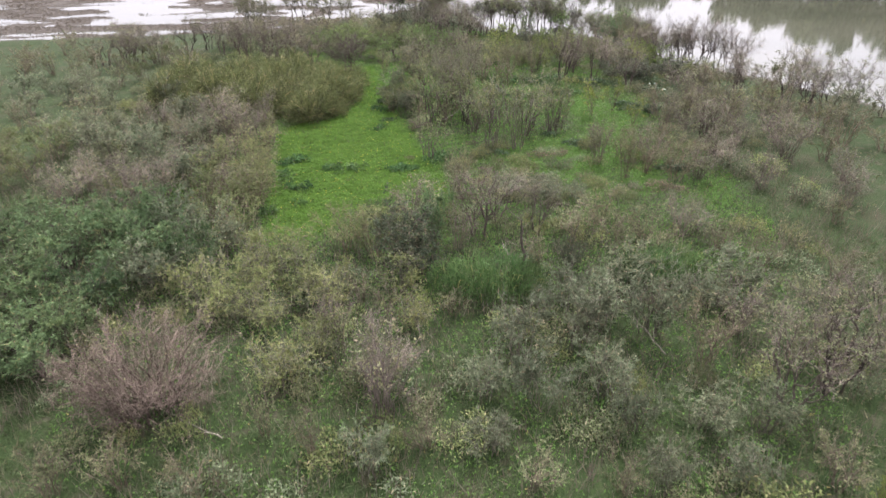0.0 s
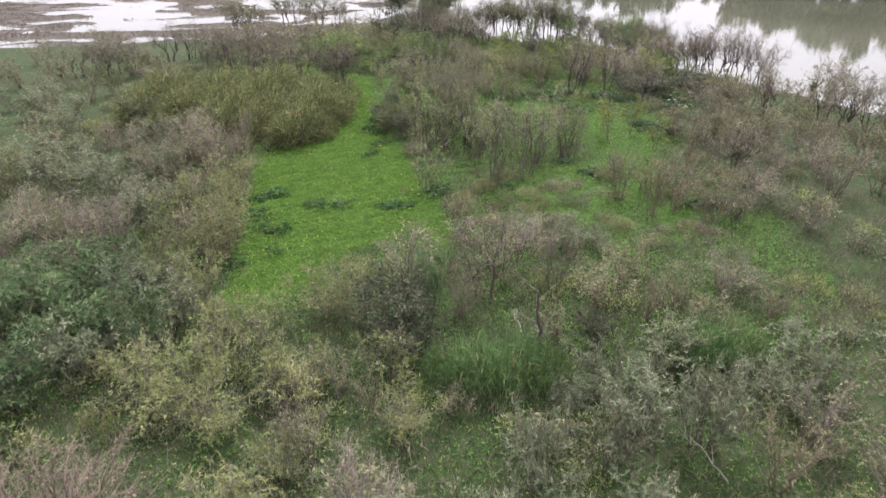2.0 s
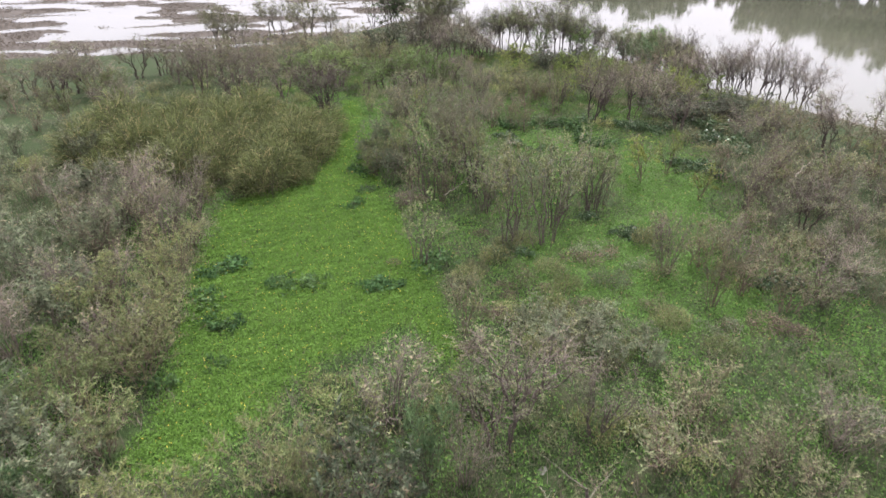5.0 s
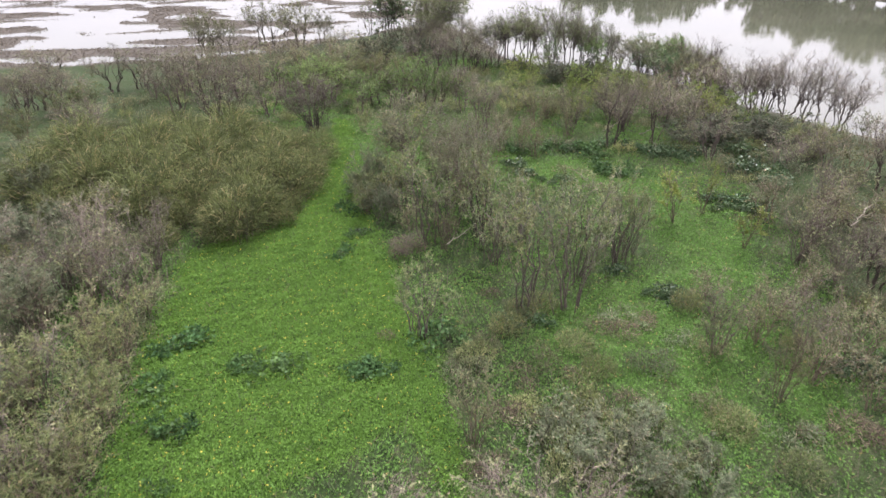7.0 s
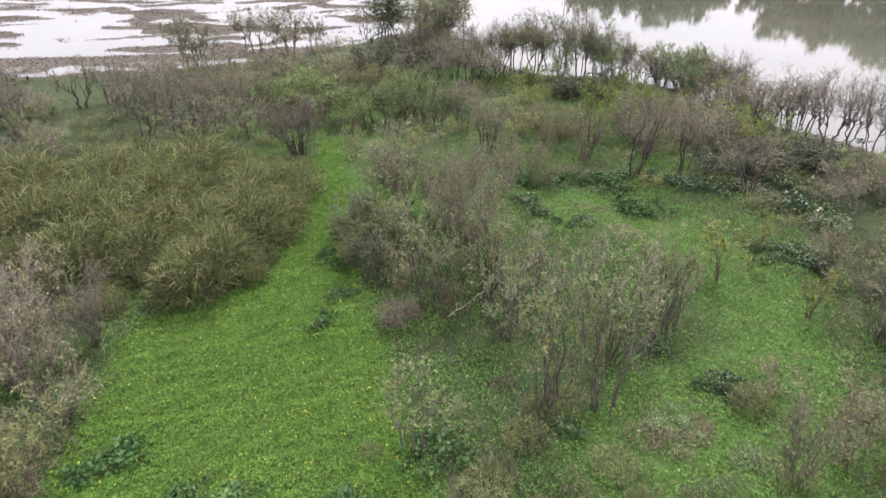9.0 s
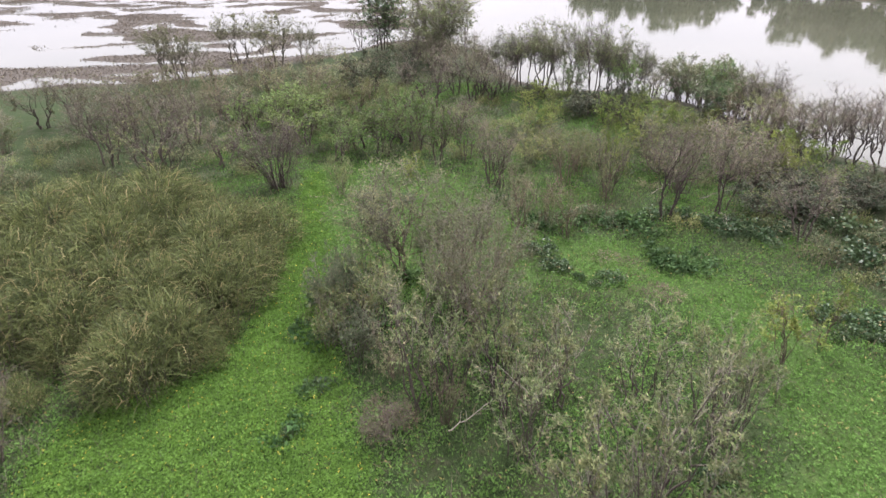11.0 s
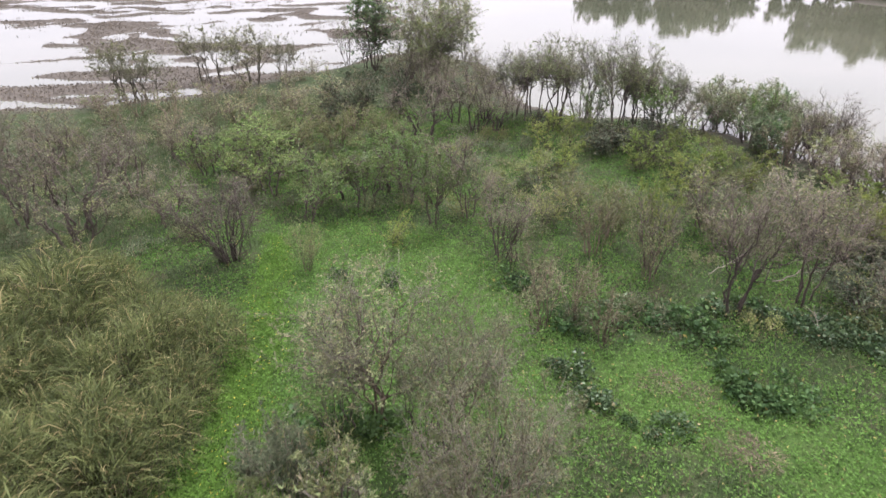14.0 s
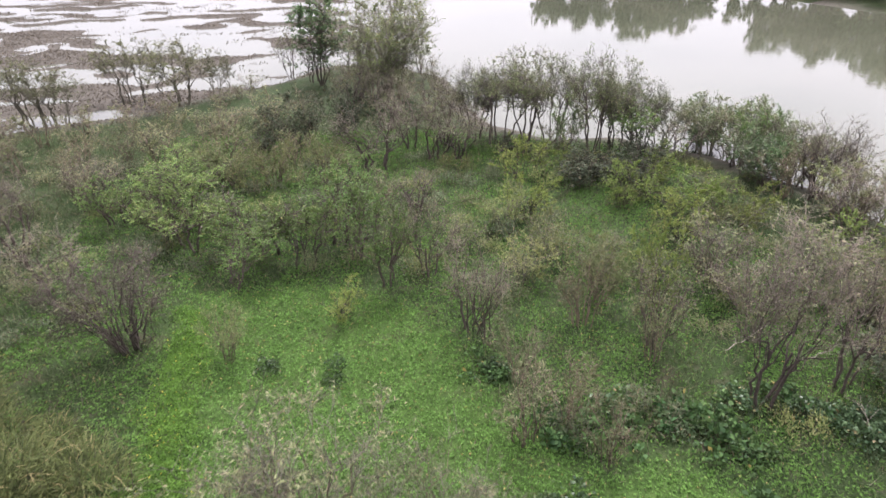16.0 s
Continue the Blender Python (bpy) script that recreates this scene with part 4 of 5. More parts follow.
DARK = [
    (9.2, 68.4, 1.7, 1.9), (11.2, 68.3, 1.8, 2.0), (12.4, 69.8, 1.8, 1.6), (6.2, 73.2, 1.3, 1.3),
    (-0.9, 20.8, 1.8, 1.3), (4.8, 21.2, 1.6, 0.8), (-1.7, 21.6, 2.5, 1.7), (20.8, 52.2, 1.4, 1.8),
    (18.8, 53.1, 1.4, 1.8), (16.7, 54.5, 1.4, 1.7), (9.7, 69.5, 1.5, 1.6), 
    (-5.4, 75.2, 3.3, 2.2),
]
BIGTREE = [
    (-0.9, 86.5, 8, 4),
]
PINE = [
    (-5.9, 90.4, 6.8, 2.6),
]
MTREE = [
    (15.3, 74.2, 3.3, 1.9), (17.3, 72.7, 3.5, 1.9), (18.9, 71.1, 3.6, 1.9), (20.2, 69.4, 3.0, 1.7), (22.8, 64.1, 2.4, 1.5), (22.9, 61.9, 2.6, 1.4),
    (-22.2, 81.9, 3.6, 2.2), (-23.8, 82, 4.6, 2.7), (-15.4, 86, 4.8, 2.8), (-18.8, 86.1, 4.6, 2.7),
    (-13, 86.6, 3.6, 1.6),
]
BARE = [
    (21.5, 66.3, 2.6, 1.5), (19.8, 67.0, 2.5, 1.5),
    (18.6, 62.0, 2.9, 1.7), (20.9, 59.6, 4.1, 1.9), (22.5, 57.7, 4.6, 1.8), (23.6, 55.6, 4.5, 1.6), (26.5, 57.8, 3.4, 1.7),
    (21.4, 45.8, 4, 1.9), (24.2, 54.6, 3.5, 1.4), (23.2, 56.9, 4.3, 1.6), (21.8, 58.9, 4, 1.7),
    (20.1, 60.6, 3.3, 1.8), (0.7, 65.7, 2.2, 1.4), (19.4, 65.7, 4.2, 1.8),
]
BIRCHTALL = [
    (5.9, 75.2, 5.5, 1.9), (7.6, 75.5, 5.6, 2.0), (4.6, 76.2, 4.5, 1.7), (9.2, 75.7, 5.2, 1.5),
    (10.6, 72.5, 5.9, 1.7), (12.2, 73.5, 5.5, 1.6), (13.6, 73.0, 4.2, 1.5),
]
LOWLEAF_A = [
    (-8.4, 26.4, 0.35, 0.37), (-8.8, 26.6, 0.35, 0.26), (-7, 27.5, 0.35, 0.27), (-7.3, 29.3, 0.35, 0.39),
    (-7.8, 29.6, 0.35, 0.33), (-6.9, 29.6, 0.35, 0.30), (-8.3, 30.9, 0.35, 0.39), (-8.7, 31.5, 0.35, 0.33),
    (-2.2, 31.7, 0.42, 0.51), (-2.8, 31.9, 0.35, 0.29), (-2.5, 32, 0.35, 0.41), (-1.8, 32, 0.35, 0.30),
    (-6.5, 32.1, 0.35, 0.26), (-5.4, 32.2, 0.39, 0.47), (-4.7, 32.3, 0.35, 0.34), (-6, 32.4, 0.35, 0.38),
    (-8.9, 33.2, 0.36, 0.43), (0.4, 33.4, 0.35, 0.30), (-8.6, 33.5, 0.46, 0.55), (-0.2, 33.5, 0.46, 0.55),
    (-8.3, 33.6, 0.35, 0.40), (-0.8, 33.6, 0.35, 0.40),
]
LOWLEAF_B = [
    (-4.3, 39.3, 0.35, 0.34), (-4, 39.8, 0.35, 0.25), (-3.8, 41, 0.35, 0.36), (-2.5, 42.2, 0.35, 0.32),
    (-4, 43.8, 0.55, 0.55), (-4.9, 44.3, 0.35, 0.32), (-2.1, 44.5, 0.35, 0.41), (-3.3, 45, 0.40, 0.48),
    (-3.1, 45.5, 0.35, 0.37), (-3.9, 45.8, 0.55, 0.55), (-4.1, 46, 0.48, 0.55), (-3.6, 46, 0.35, 0.39),
    (-2.6, 46.9, 0.55, 0.55), (-3.4, 47.2, 0.55, 0.55), (-1.8, 47.6, 0.50, 0.55), (8.8, 47.7, 0.38, 0.46),
    (9.5, 47.8, 0.35, 0.40), (9.9, 48, 0.38, 0.45), (8.6, 48.2, 0.52, 0.55), (9.3, 48.3, 0.55, 0.55),
    (8.4, 48.4, 0.35, 0.38), (8.5, 48.8, 0.53, 0.55),
]
LOWLEAF_C = [
    (8.7, 50.8, 0.35, 0.42), (8.3, 51.2, 0.46, 0.55), (5.4, 51.6, 0.50, 0.55), (7.8, 51.7, 0.50, 0.55),
    (3.9, 51.8, 0.47, 0.55), (8.4, 51.9, 0.55, 0.55), (4.6, 52, 0.47, 0.55), (6.3, 52, 0.51, 0.55),
    (10.8, 52.1, 0.39, 0.47), (7.1, 52.3, 0.44, 0.53), (8.2, 52.3, 0.46, 0.55), (10.6, 52.7, 0.40, 0.49),
    (2.5, 54.6, 0.41, 0.50),
]
LOWBROWN_A = [
    (0.6, 28.1, 0.29, 0.28), (1.1, 28.2, 0.3, 0.43), (6.5, 28.2, 0.29, 0.31), (11.6, 28.8, 0.33, 0.47),
    (11.2, 29.1, 0.34, 0.48), (9.5, 29.2, 0.29, 0.32), (10.2, 29.2, 0.29, 0.35), (10.8, 29.5, 0.41, 0.59),
    (2, 30, 0.33, 0.47), (1.5, 30.2, 0.29, 0.37), (5.1, 30.7, 0.29, 0.35), (2.3, 31.3, 0.29, 0.29),
    (3.7, 31.8, 0.29, 0.3), (2.2, 32, 0.29, 0.33), (-2, 33.7, 0.29, 0.28), (5.8, 33.9, 0.36, 0.52),
    (5.1, 34.2, 0.34, 0.48), (6.6, 34.3, 0.29, 0.4), (6.8, 34.7, 0.29, 0.29), (1.6, 36.3, 0.29, 0.35),
    (-2, 39.4, 0.29, 0.36), (-1.3, 39.9, 0.34, 0.49),
]
LOWBROWN_B = [
    (-1.9, 40.3, 0.31, 0.44), (-4.7, 45, 0.15, 0.29), (7.5, 45.9, 0.12, 0.44), (7.9, 46.1, 0.16, 0.56),
    (6.9, 46.3, 0.12, 0.35), (7.7, 46.6, 0.12, 0.37), (7.1, 47.3, 0.12, 0.36), (7.1, 48.4, 0.15, 0.54),
    (6.3, 48.9, 0.16, 0.59),
]
GREYHERB = [
    (5.4, 27.9, 0.6, 0.52), (8.7, 28, 0.55, 0.59), (3, 28.1, 0.6, 0.59), (4.1, 28.4, 0.55, 0.45),
    (4.4, 29.2, 0.6, 0.72), (7.6, 29.6, 0.55, 0.66), (3.2, 29.7, 0.5, 0.52), (5.4, 29.7, 0.5, 0.52),
    (3.9, 30.4, 0.55, 0.52), (4.6, 32, 0.55, 0.52), (0.9, 32.6, 0.6, 0.6), (4.1, 33.2, 0.6, 0.6),
    (2, 34.2, 0.6, 0.6), (2.6, 35.1, 0.6, 0.6), (8.3, 35.3, 0.9, 0.52), (3.3, 35.5, 0.6, 0.6),
]
HYACINTH_A = [
    (12.8, 31.6, 0.32, 0.36), (11.6, 31.8, 0.35, 0.47), (12.3, 32, 0.47, 0.62), (13, 32.2, 0.39, 0.52),
    (2.3, 34, 0.32, 0.41), (14.4, 34.4, 0.36, 0.49), (3.3, 34.5, 0.33, 0.45), (2.1, 34.7, 0.36, 0.49),
    (2.8, 34.9, 0.42, 0.55), (8.2, 35.8, 0.36, 0.48), (8.6, 35.8, 0.35, 0.47), (7.9, 35.9, 0.32, 0.31),
    (7.4, 36, 0.32, 0.43), (8.1, 36.2, 0.42, 0.56), (6.5, 37.7, 0.39, 0.52), (-4.2, 39.4, 0.32, 0.25),
    (-3.7, 41.2, 0.32, 0.4), (14.3, 42.7, 0.5, 0.6), (14.2, 43.2, 0.45, 0.6), (14.7, 43.5, 0.38, 0.51),
    (12.5, 43.6, 0.32, 0.41), (13.4, 43.6, 0.37, 0.49),
]
HYACINTH_B = [
    (13.2, 44, 0.49, 0.66), (14.2, 44.1, 0.53, 0.71), (12.7, 44.5, 0.39, 0.53), (16.8, 46.5, 0.7, 1),
    (5.5, 46.7, 0.32, 0.35), (6, 47, 0.42, 0.56), (4.9, 47.2, 0.32, 0.27), (4.1, 48, 0.49, 0.65),
    (17, 48.3, 0.7, 1), (15.9, 48.6, 0.7, 1), (3.3, 49.5, 0.33, 0.44), (3.8, 49.5, 0.48, 0.64),
    (13.5, 49.9, 0.36, 0.48), (13.3, 50.3, 0.46, 0.61), (17.3, 50.3, 0.7, 1), (12.9, 50.7, 0.46, 0.62),
    (12.4, 50.9, 0.47, 0.62), (13.9, 50.9, 0.41, 0.54), (8.6, 51, 0.35, 0.46), (12.9, 51.1, 0.54, 0.72),
    (11.9, 51.2, 0.47, 0.63), (14.8, 51.2, 0.44, 0.59),
]
HYACINTH_C = [
    (13.4, 51.4, 0.41, 0.55), (14.3, 51.4, 0.5, 0.8), (12.2, 51.5, 0.49, 0.66), (8.4, 51.6, 0.34, 0.46),
    (15.7, 51.6, 0.45, 0.6), (11.4, 51.7, 0.45, 0.6), (12.6, 51.7, 0.39, 0.52), (16.9, 51.8, 0.7, 1),
    (7.3, 51.9, 0.46, 0.62), (8.3, 52.1, 0.35, 0.47), (11, 52.1, 0.42, 0.57), (7.7, 52.4, 0.32, 0.42),
    (10.4, 52.4, 0.4, 0.53), (6, 52.6, 0.47, 0.63), (9.1, 52.6, 0.47, 0.63), (16.4, 53.4, 0.7, 1),
    (-1.9, 54.4, 0.32, 0.29), (2.6, 54.4, 0.35, 0.47), (-4, 55.1, 0.32, 0.4), (-2, 55.2, 0.32, 0.34),
    (17.3, 56.1, 0.7, 1),
]

# undergrowth between them: the same kinds as their nearest neighbours
CLEAR_GREEN = [(-4, 26.5), (2, 26), (8, 25.5), (15, 24), (15.5, 30), (13.5, 34), (14.2, 40), (13.8, 48.5), (13, 55), (3.5, 58), (0, 59), (-4.5, 59), (-8.2, 58.8), (-8, 55), (-6.5, 47)]


def fill_gaps(known, step, seed):
    rng = np.random.default_rng(seed)
    spots = np.array([p[:4] for p in known])
    made = []
    for gx0 in np.arange(-40, 35, step):
        for gy0 in np.arange(14, 96, step):
            x, y = gx0 + rng.uniform(-0.5, 0.5) * step, gy0 + rng.uniform(-0.5, 0.5) * step
            px, py = np.array(x), np.array(y)
            if abs(x) > 9 + 0.62 * y or edge_distance(SHORE, px, py) < -0.2:
                continue
            if edge_distance(CARPET_WEST, px, py) > -0.7 or edge_distance(REEDS, px, py) > -0.9 or edge_distance(CLEAR_GREEN, px, py) > -0.2:
                continue
            if x > -12 and rng.uniform() < (0.15 if y < 27 else 0.2 if x > 12 and y < 62 else 0.4):
                continue
            if x < -12 and y > 54 and rng.uniform() < 0.55:
                continue
            if pool_share(px, py) > 0.1:
                continue
            gap = np.hypot(spots[:, 0] - x, spots[:, 1] - y)
            if gap.min() < 1.25 or any(math.hypot(q[0] - x, q[1] - y) < step * 0.72 for q in made[-60:]):
                continue
            near = known[int(np.argsort(gap)[int(rng.integers(2))])]
            kind = near[4] if near[4] in FILLERS else "twig"
            h, r = KINDS[kind]["h"], KINDS[kind]["r"]
            k = rng.uniform(0.75, 1.0) * min(1.0, near[2] / h + 0.1)
            if x < -7 and y > 70:
                k *= 0.6
            made.append((x, y, h * k, r * rng.uniform(0.9, 1.2), kind))
    return made


FILLERS = {"twig", "russet", "silver", "olive", "willow", "leafy", "twigtree", "leafytree", "dark", "yellow"}


def plant_all(kind, places, variants):
    """Stand plants of one kind at their places (x, y, height, spread), from a few differing individuals."""
    spec, (label, category, group) = KINDS[kind], LABELS[kind]
    rng = np.random.default_rng(sum(map(ord, kind)))
    made = []
    for i, (x, y, h, r) in enumerate(places):
        z = float(max(land_height(np.array(x), np.array(y)), -0.25))
        if y > 56 and kind in ("twigtree", "leafytree", "birchtall", "bare", "russet"):  # crowns that close up
            r *= 1.2
        m = pose(x, y, z, rng.normal(0, 2), rng.normal(0, 2), rng.uniform(0, 360)) @ Matrix.Diagonal((r / spec["r"], r / spec["r"], h / spec["h"], 1))
        if i < variants:
            ob = make_plant(len(kind) * 100 + i, **spec)
            tagged(ob, label, category, group)
            made.append((ob, m))
        else:
            copy_thing(made[int(rng.integers(len(made)))][0], m)
    for ob, m in made:
        ob.matrix_basis = m


STANDING = {
    "dead": (DEAD, 3),
    "leafy": (LEAFY, 3),
    "willow": (WILLOW, 3),
    "russet": (RUSSET_A + RUSSET_B, 4),
    "twig": (TWIG_A + TWIG_B + TWIG_C, 6),
    "silver": (SILVER_A + SILVER_B + SILVER_C, 5),
    "olive": (OLIVE, 4),
    "birch": (BIRCH, 4),
    "sapling": (SAPLING, 3),
    "tree": (TREE, 3),
    "vase": (VASE, 3),
    "twigtree": (TWIGTREE_A + TWIGTREE_B, 5),
    "leafytree": (LEAFYTREE, 4),
    "yellow": (YELLOW, 3),
    "dark": (DARK, 3),
    "bigtree": (BIGTREE, 3),
    "pine": (PINE, 3),
    "mtree": (MTREE, 3),
    "bare": (BARE, 3),
    "birchtall": (BIRCHTALL, 4),
}
KNOWN = [(*p, kind) for kind, (places, _) in STANDING.items() for p in places]
FILL = fill_gaps(KNOWN, 2.7, 8)
for kind, (places, variants) in STANDING.items():
    plant_all(kind, places + [p[:4] for p in FILL if p[4] == kind], variants)


# ---- reeds, canes and low growth ----
def tussock(rng, number, h, r, length, width, spread=0.55, bend=0.5):
    """Blades that spring from upright stalks inside a round clump."""
    a, q = rng.uniform(0, 2 * np.pi, number), np.sqrt(rng.uniform(0, 1, number)) * r
    z = h * (1 - 0.45 * (q / r) ** 2) * rng.uniform(0.05, 0.92, number)
    p = np.stack([q * np.cos(a), q * np.sin(a), z], -1)
    d = unit(np.stack([np.cos(a), np.sin(a), 0 * a], -1) * (spread * q / r)[:, None] + rng.normal(size=(number, 3)) * 0.35 + np.array([0, 0, 0.8]))
    return blades(p, d, length * rng.uniform(0.6, 1.3, number), width * rng.uniform(0.7, 1.3, number), rng, bend)


def stalks(rng, number, h, r, thick):
    a, q = rng.uniform(0, 2 * np.pi, number), np.sqrt(rng.uniform(0, 1, number)) * r
    u = np.linspace(0, 1, 4)[None, :, None]
    root = np.stack([q * np.cos(a), q * np.sin(a), 0 * a - 0.1], -1)
    tip = root * np.array([1.35, 1.35, 1]) + np.stack([rng.normal(0, 0.2, number), rng.normal(0, 0.2, number), h * rng.uniform(0.7, 1.0, number)], -1)
    return tubes(root[:, None] * (1 - u) + tip[:, None] * u, np.full((number, 4), thick) * np.linspace(1, 0.4, 4), 3)


def put(chunk, x, y, z, turn, k=1.0):
    v, f = chunk
    c, s = math.cos(turn), math.sin(turn)
    return np.stack([(v[:, 0] * c - v[:, 1] * s) * k + x, (v[:, 0] * s + v[:, 1] * c) * k + y, v[:, 2] * k + z], -1), f


def reed_bed():
    rng = np.random.default_rng(40)
    leafy = [tussock(rng, 1150, 2.3, 1.0, 0.6, 0.018, 0.8, 0.5) for _ in range(6)]
    woody = [stalks(rng, 34, 2.0, 1.0, 0.009) for _ in range(3)]
    green, stems = [], []
    for x0 in np.arange(-24, -5, 1.4):
        for y0 in np.arange(38, 56, 1.4):
            x, y = x0 + rng.uniform(-0.5, 0.5), y0 + rng.uniform(-0.5, 0.5)
            inner = edge_distance(REEDS, np.array(x), np.array(y))
            if inner < -0.05:
                continue
            k = (0.95 + 0.5 * float(ripple_noise(np.array(x), np.array(y), 3.4, 3.4, 50))) * rng.uniform(0.72, 1.25) * (0.86 if inner < 0.9 else 1.0)
            green.append(put(leafy[rng.integers(6)], x, y, 0, rng.uniform(0, 6.28), k))
            stems.append(put(woody[rng.integers(3)], x, y, 0, rng.uniform(0, 6.28), k))
    bed = tagged(new("reed_bed", quad_mesh("reed_bed", green, LEAF_REED)), "dense khaki-green reed thicket beside the weed clearing", "reeds", kind="stuff")
    tagged(part("reed_stalk", quad_mesh("reed_stalk", stems, BARK_DARK, True), bed), kind="stuff")


reed_bed()


def scatter(label, category, group, name, places, variants, build):
    """Low plants: a few individuals, copied to their places, turned and sized."""
    rng = np.random.default_rng(len(name) * 7)
    made = []
    for i, (x, y, h, r) in enumerate(places):
        z = float(max(land_height(np.array(x), np.array(y)), -0.1))
        m = pose(x, y, z, 0, 0, rng.uniform(0, 360)) @ Matrix.Diagonal((r, r, h, 1))
        if i < variants:
            ob = build(np.random.default_rng(len(name) * 100 + i))
            tagged(ob, label, category, group)
            made.append((ob, m))
        else:
            copy_thing(made[int(rng.integers(len(made)))][0], m)
    for ob, m in made:
        ob.matrix_basis = m


def clump_leaves(rng, number, length, width, flat=0.5, wide=0.8):
    """Leaves on short stalks in a low uneven mound of height 1 and radius 1."""
    tufts = np.stack([rng.uniform(-wide, wide, 8), rng.uniform(-wide, wide, 8), rng.uniform(0.45, 1.0, 8)], -1)
    pick = rng.integers(8, size=number)
    off = rng.normal(size=(number, 2)) * rng.uniform(0.16, 0.3, 8)[pick][:, None]
    x, y = tufts[pick, 0] + off[:, 0], tufts[pick, 1] + off[:, 1]
    z = tufts[pick, 2] * np.exp(-4 * (off ** 2).sum(-1)) * rng.uniform(0.4, 1, number)
    a = np.arctan2(off[:, 1], off[:, 0])
    p = np.stack([x, y, z], -1)
    d = unit(np.stack([np.cos(a), np.sin(a), 0 * a], -1) * 0.5 + rng.normal(size=(number, 3)) * 0.6 + np.array([0, 0, flat]))
    return kites(p, d, length * rng.uniform(0.6, 1.3, number), width * rng.uniform(0.7, 1.2, number), rng, 0.4, 0.55)


def make_hyacinth(rng):
    top = new("hyacinth_clump")
    part("foliage", quad_mesh("hyacinth_foliage", [clump_leaves(rng, 430, 0.17, 0.075, 0.9)], LEAF_HYACINTH), top, kind="stuff")
    part("leaf_stalk", quad_mesh("leaf_stalk", [stalks(rng, 30, 0.7, 0.85, 0.014)], LEAF_CANE, True), top, kind="stuff")
    return top


def make_low_leafy(rng):
    top = new("low_leafy_plant")
    part("foliage", quad_mesh("low_foliage", [clump_leaves(rng, 170, 0.34, 0.115, 0.5, 1.25)], LEAF_LUSH), top, kind="stuff")
    part("stalk", quad_mesh("stalk", [stalks(rng, 26, 0.8, 0.8, 0.014)], BARK_DARK, True), top, kind="stuff")
    return top


def make_dry_mound(rng):
    v, f = tussock(rng, 420, 0.9, 1.0, 0.3, 0.02, 0.9, 0.6)
    top = new("dry_grass_mound")
    part("blade_tuft", quad_mesh("dry_blade_tuft", [(v, f)], LEAF_TUSSOCK), top, kind="stuff")
    part("stalk", quad_mesh("stalk", [stalks(rng, 70, 1.0, 0.9, 0.008)], BARK_RED, True), top, kind="stuff")
    return top


def make_grey_herb(rng):
    top = new("grey_herb_patch")
    part("blade_tuft", quad_mesh("herb_blade_tuft", [tussock(rng, 900, 0.9, 1.0, 0.24, 0.02, 0.4, 0.5)], LEAF_OLIVE), top, kind="stuff")
    part("stalk", quad_mesh("stalk", [stalks(rng, 70, 1.0, 0.95, 0.008)], BARK_GREY, True), top, kind="stuff")
    return top


def make_cane(rng):
    top = new("cane_clump")
    part("blade_tuft", quad_mesh("cane_blade_tuft", [tussock(rng, 650, 1.0, 1.0, 0.33, 0.02, 0.5, 0.5)], LEAF_CANE), top, kind="stuff")
    part("cane_stalk", quad_mesh("cane_stalk", [stalks(rng, 50, 0.95, 0.9, 0.01)], LEAF_CANE, True), top, kind="stuff")
    return top


scatter("dark glossy floating hyacinth clump on the weed", "water plant", "hyacinth clumps on the weed", "hyacinth_clump", HYACINTH_A + HYACINTH_B + HYACINTH_C, 4, make_hyacinth)
scatter("low dark green leafy plant on the weed carpet", "plant", "low leafy plants", "low_leafy_plant", LOWLEAF_A + LOWLEAF_B + LOWLEAF_C, 4, make_low_leafy)
scatter("low mound of dry brown dead grass", "plant", "dry grass mounds", "dry_grass_mound", LOWBROWN_A + LOWBROWN_B, 3, make_dry_mound)
scatter("patch of upright grey-green herbs and dry stalks", "plant", "grey herb patches", "grey_herb_patch", GREYHERB, 3, make_grey_herb)


def make_low_shrub(rng, leaf):
    top = new("low_scrub_plant")
    part("foliage", quad_mesh("scrub_foliage", [clump_leaves(rng, 520, 0.15, 0.024, 0.8)], leaf), top, kind="stuff")
    part("twig_tuft", quad_mesh("twig_tuft", [stalks(rng, 18, 1.1, 0.8, 0.011)], BARK_BROWN, True), top, kind="stuff")
    return top


def understorey(seed, step, share):
    """Low scrub in the gaps, thick in some places and missing in others."""
    rng = np.random.default_rng(seed)
    made = []
    for x0 in np.arange(-24, 24, step):
        for y0 in np.arange(8.5, 74, step):
            x, y = np.array(x0 + rng.uniform(-0.5, 0.5) * step), np.array(y0 + rng.uniform(-0.5, 0.5) * step)
            thick = share + 0.55 * float(ripple_noise(x, y, 5, 5, seed + 1))
            if abs(x) > 6 + 0.42 * y or rng.uniform() > thick or edge_distance(SHORE, x, y) < 0.3 or edge_distance(REEDS, x, y) > -0.5 or carpet_share(x, y) > 0.05 or pool_share(x, y) > 0.1:
                continue
            if edge_distance(CLEAR_GREEN, x, y) > 0 and (rng.uniform() < 0.8 or x < 0):
                continue
            made.append((float(x), float(y), rng.uniform(0.45, 1.15), rng.uniform(0.5, 1.0)))
    for _ in range(26):  # the rough corner east of the weed clearing
        made.append((rng.uniform(0.6, 11.5), rng.uniform(26.5, 35.5), rng.uniform(0.3, 0.9), rng.uniform(0.35, 0.7)))
    return made


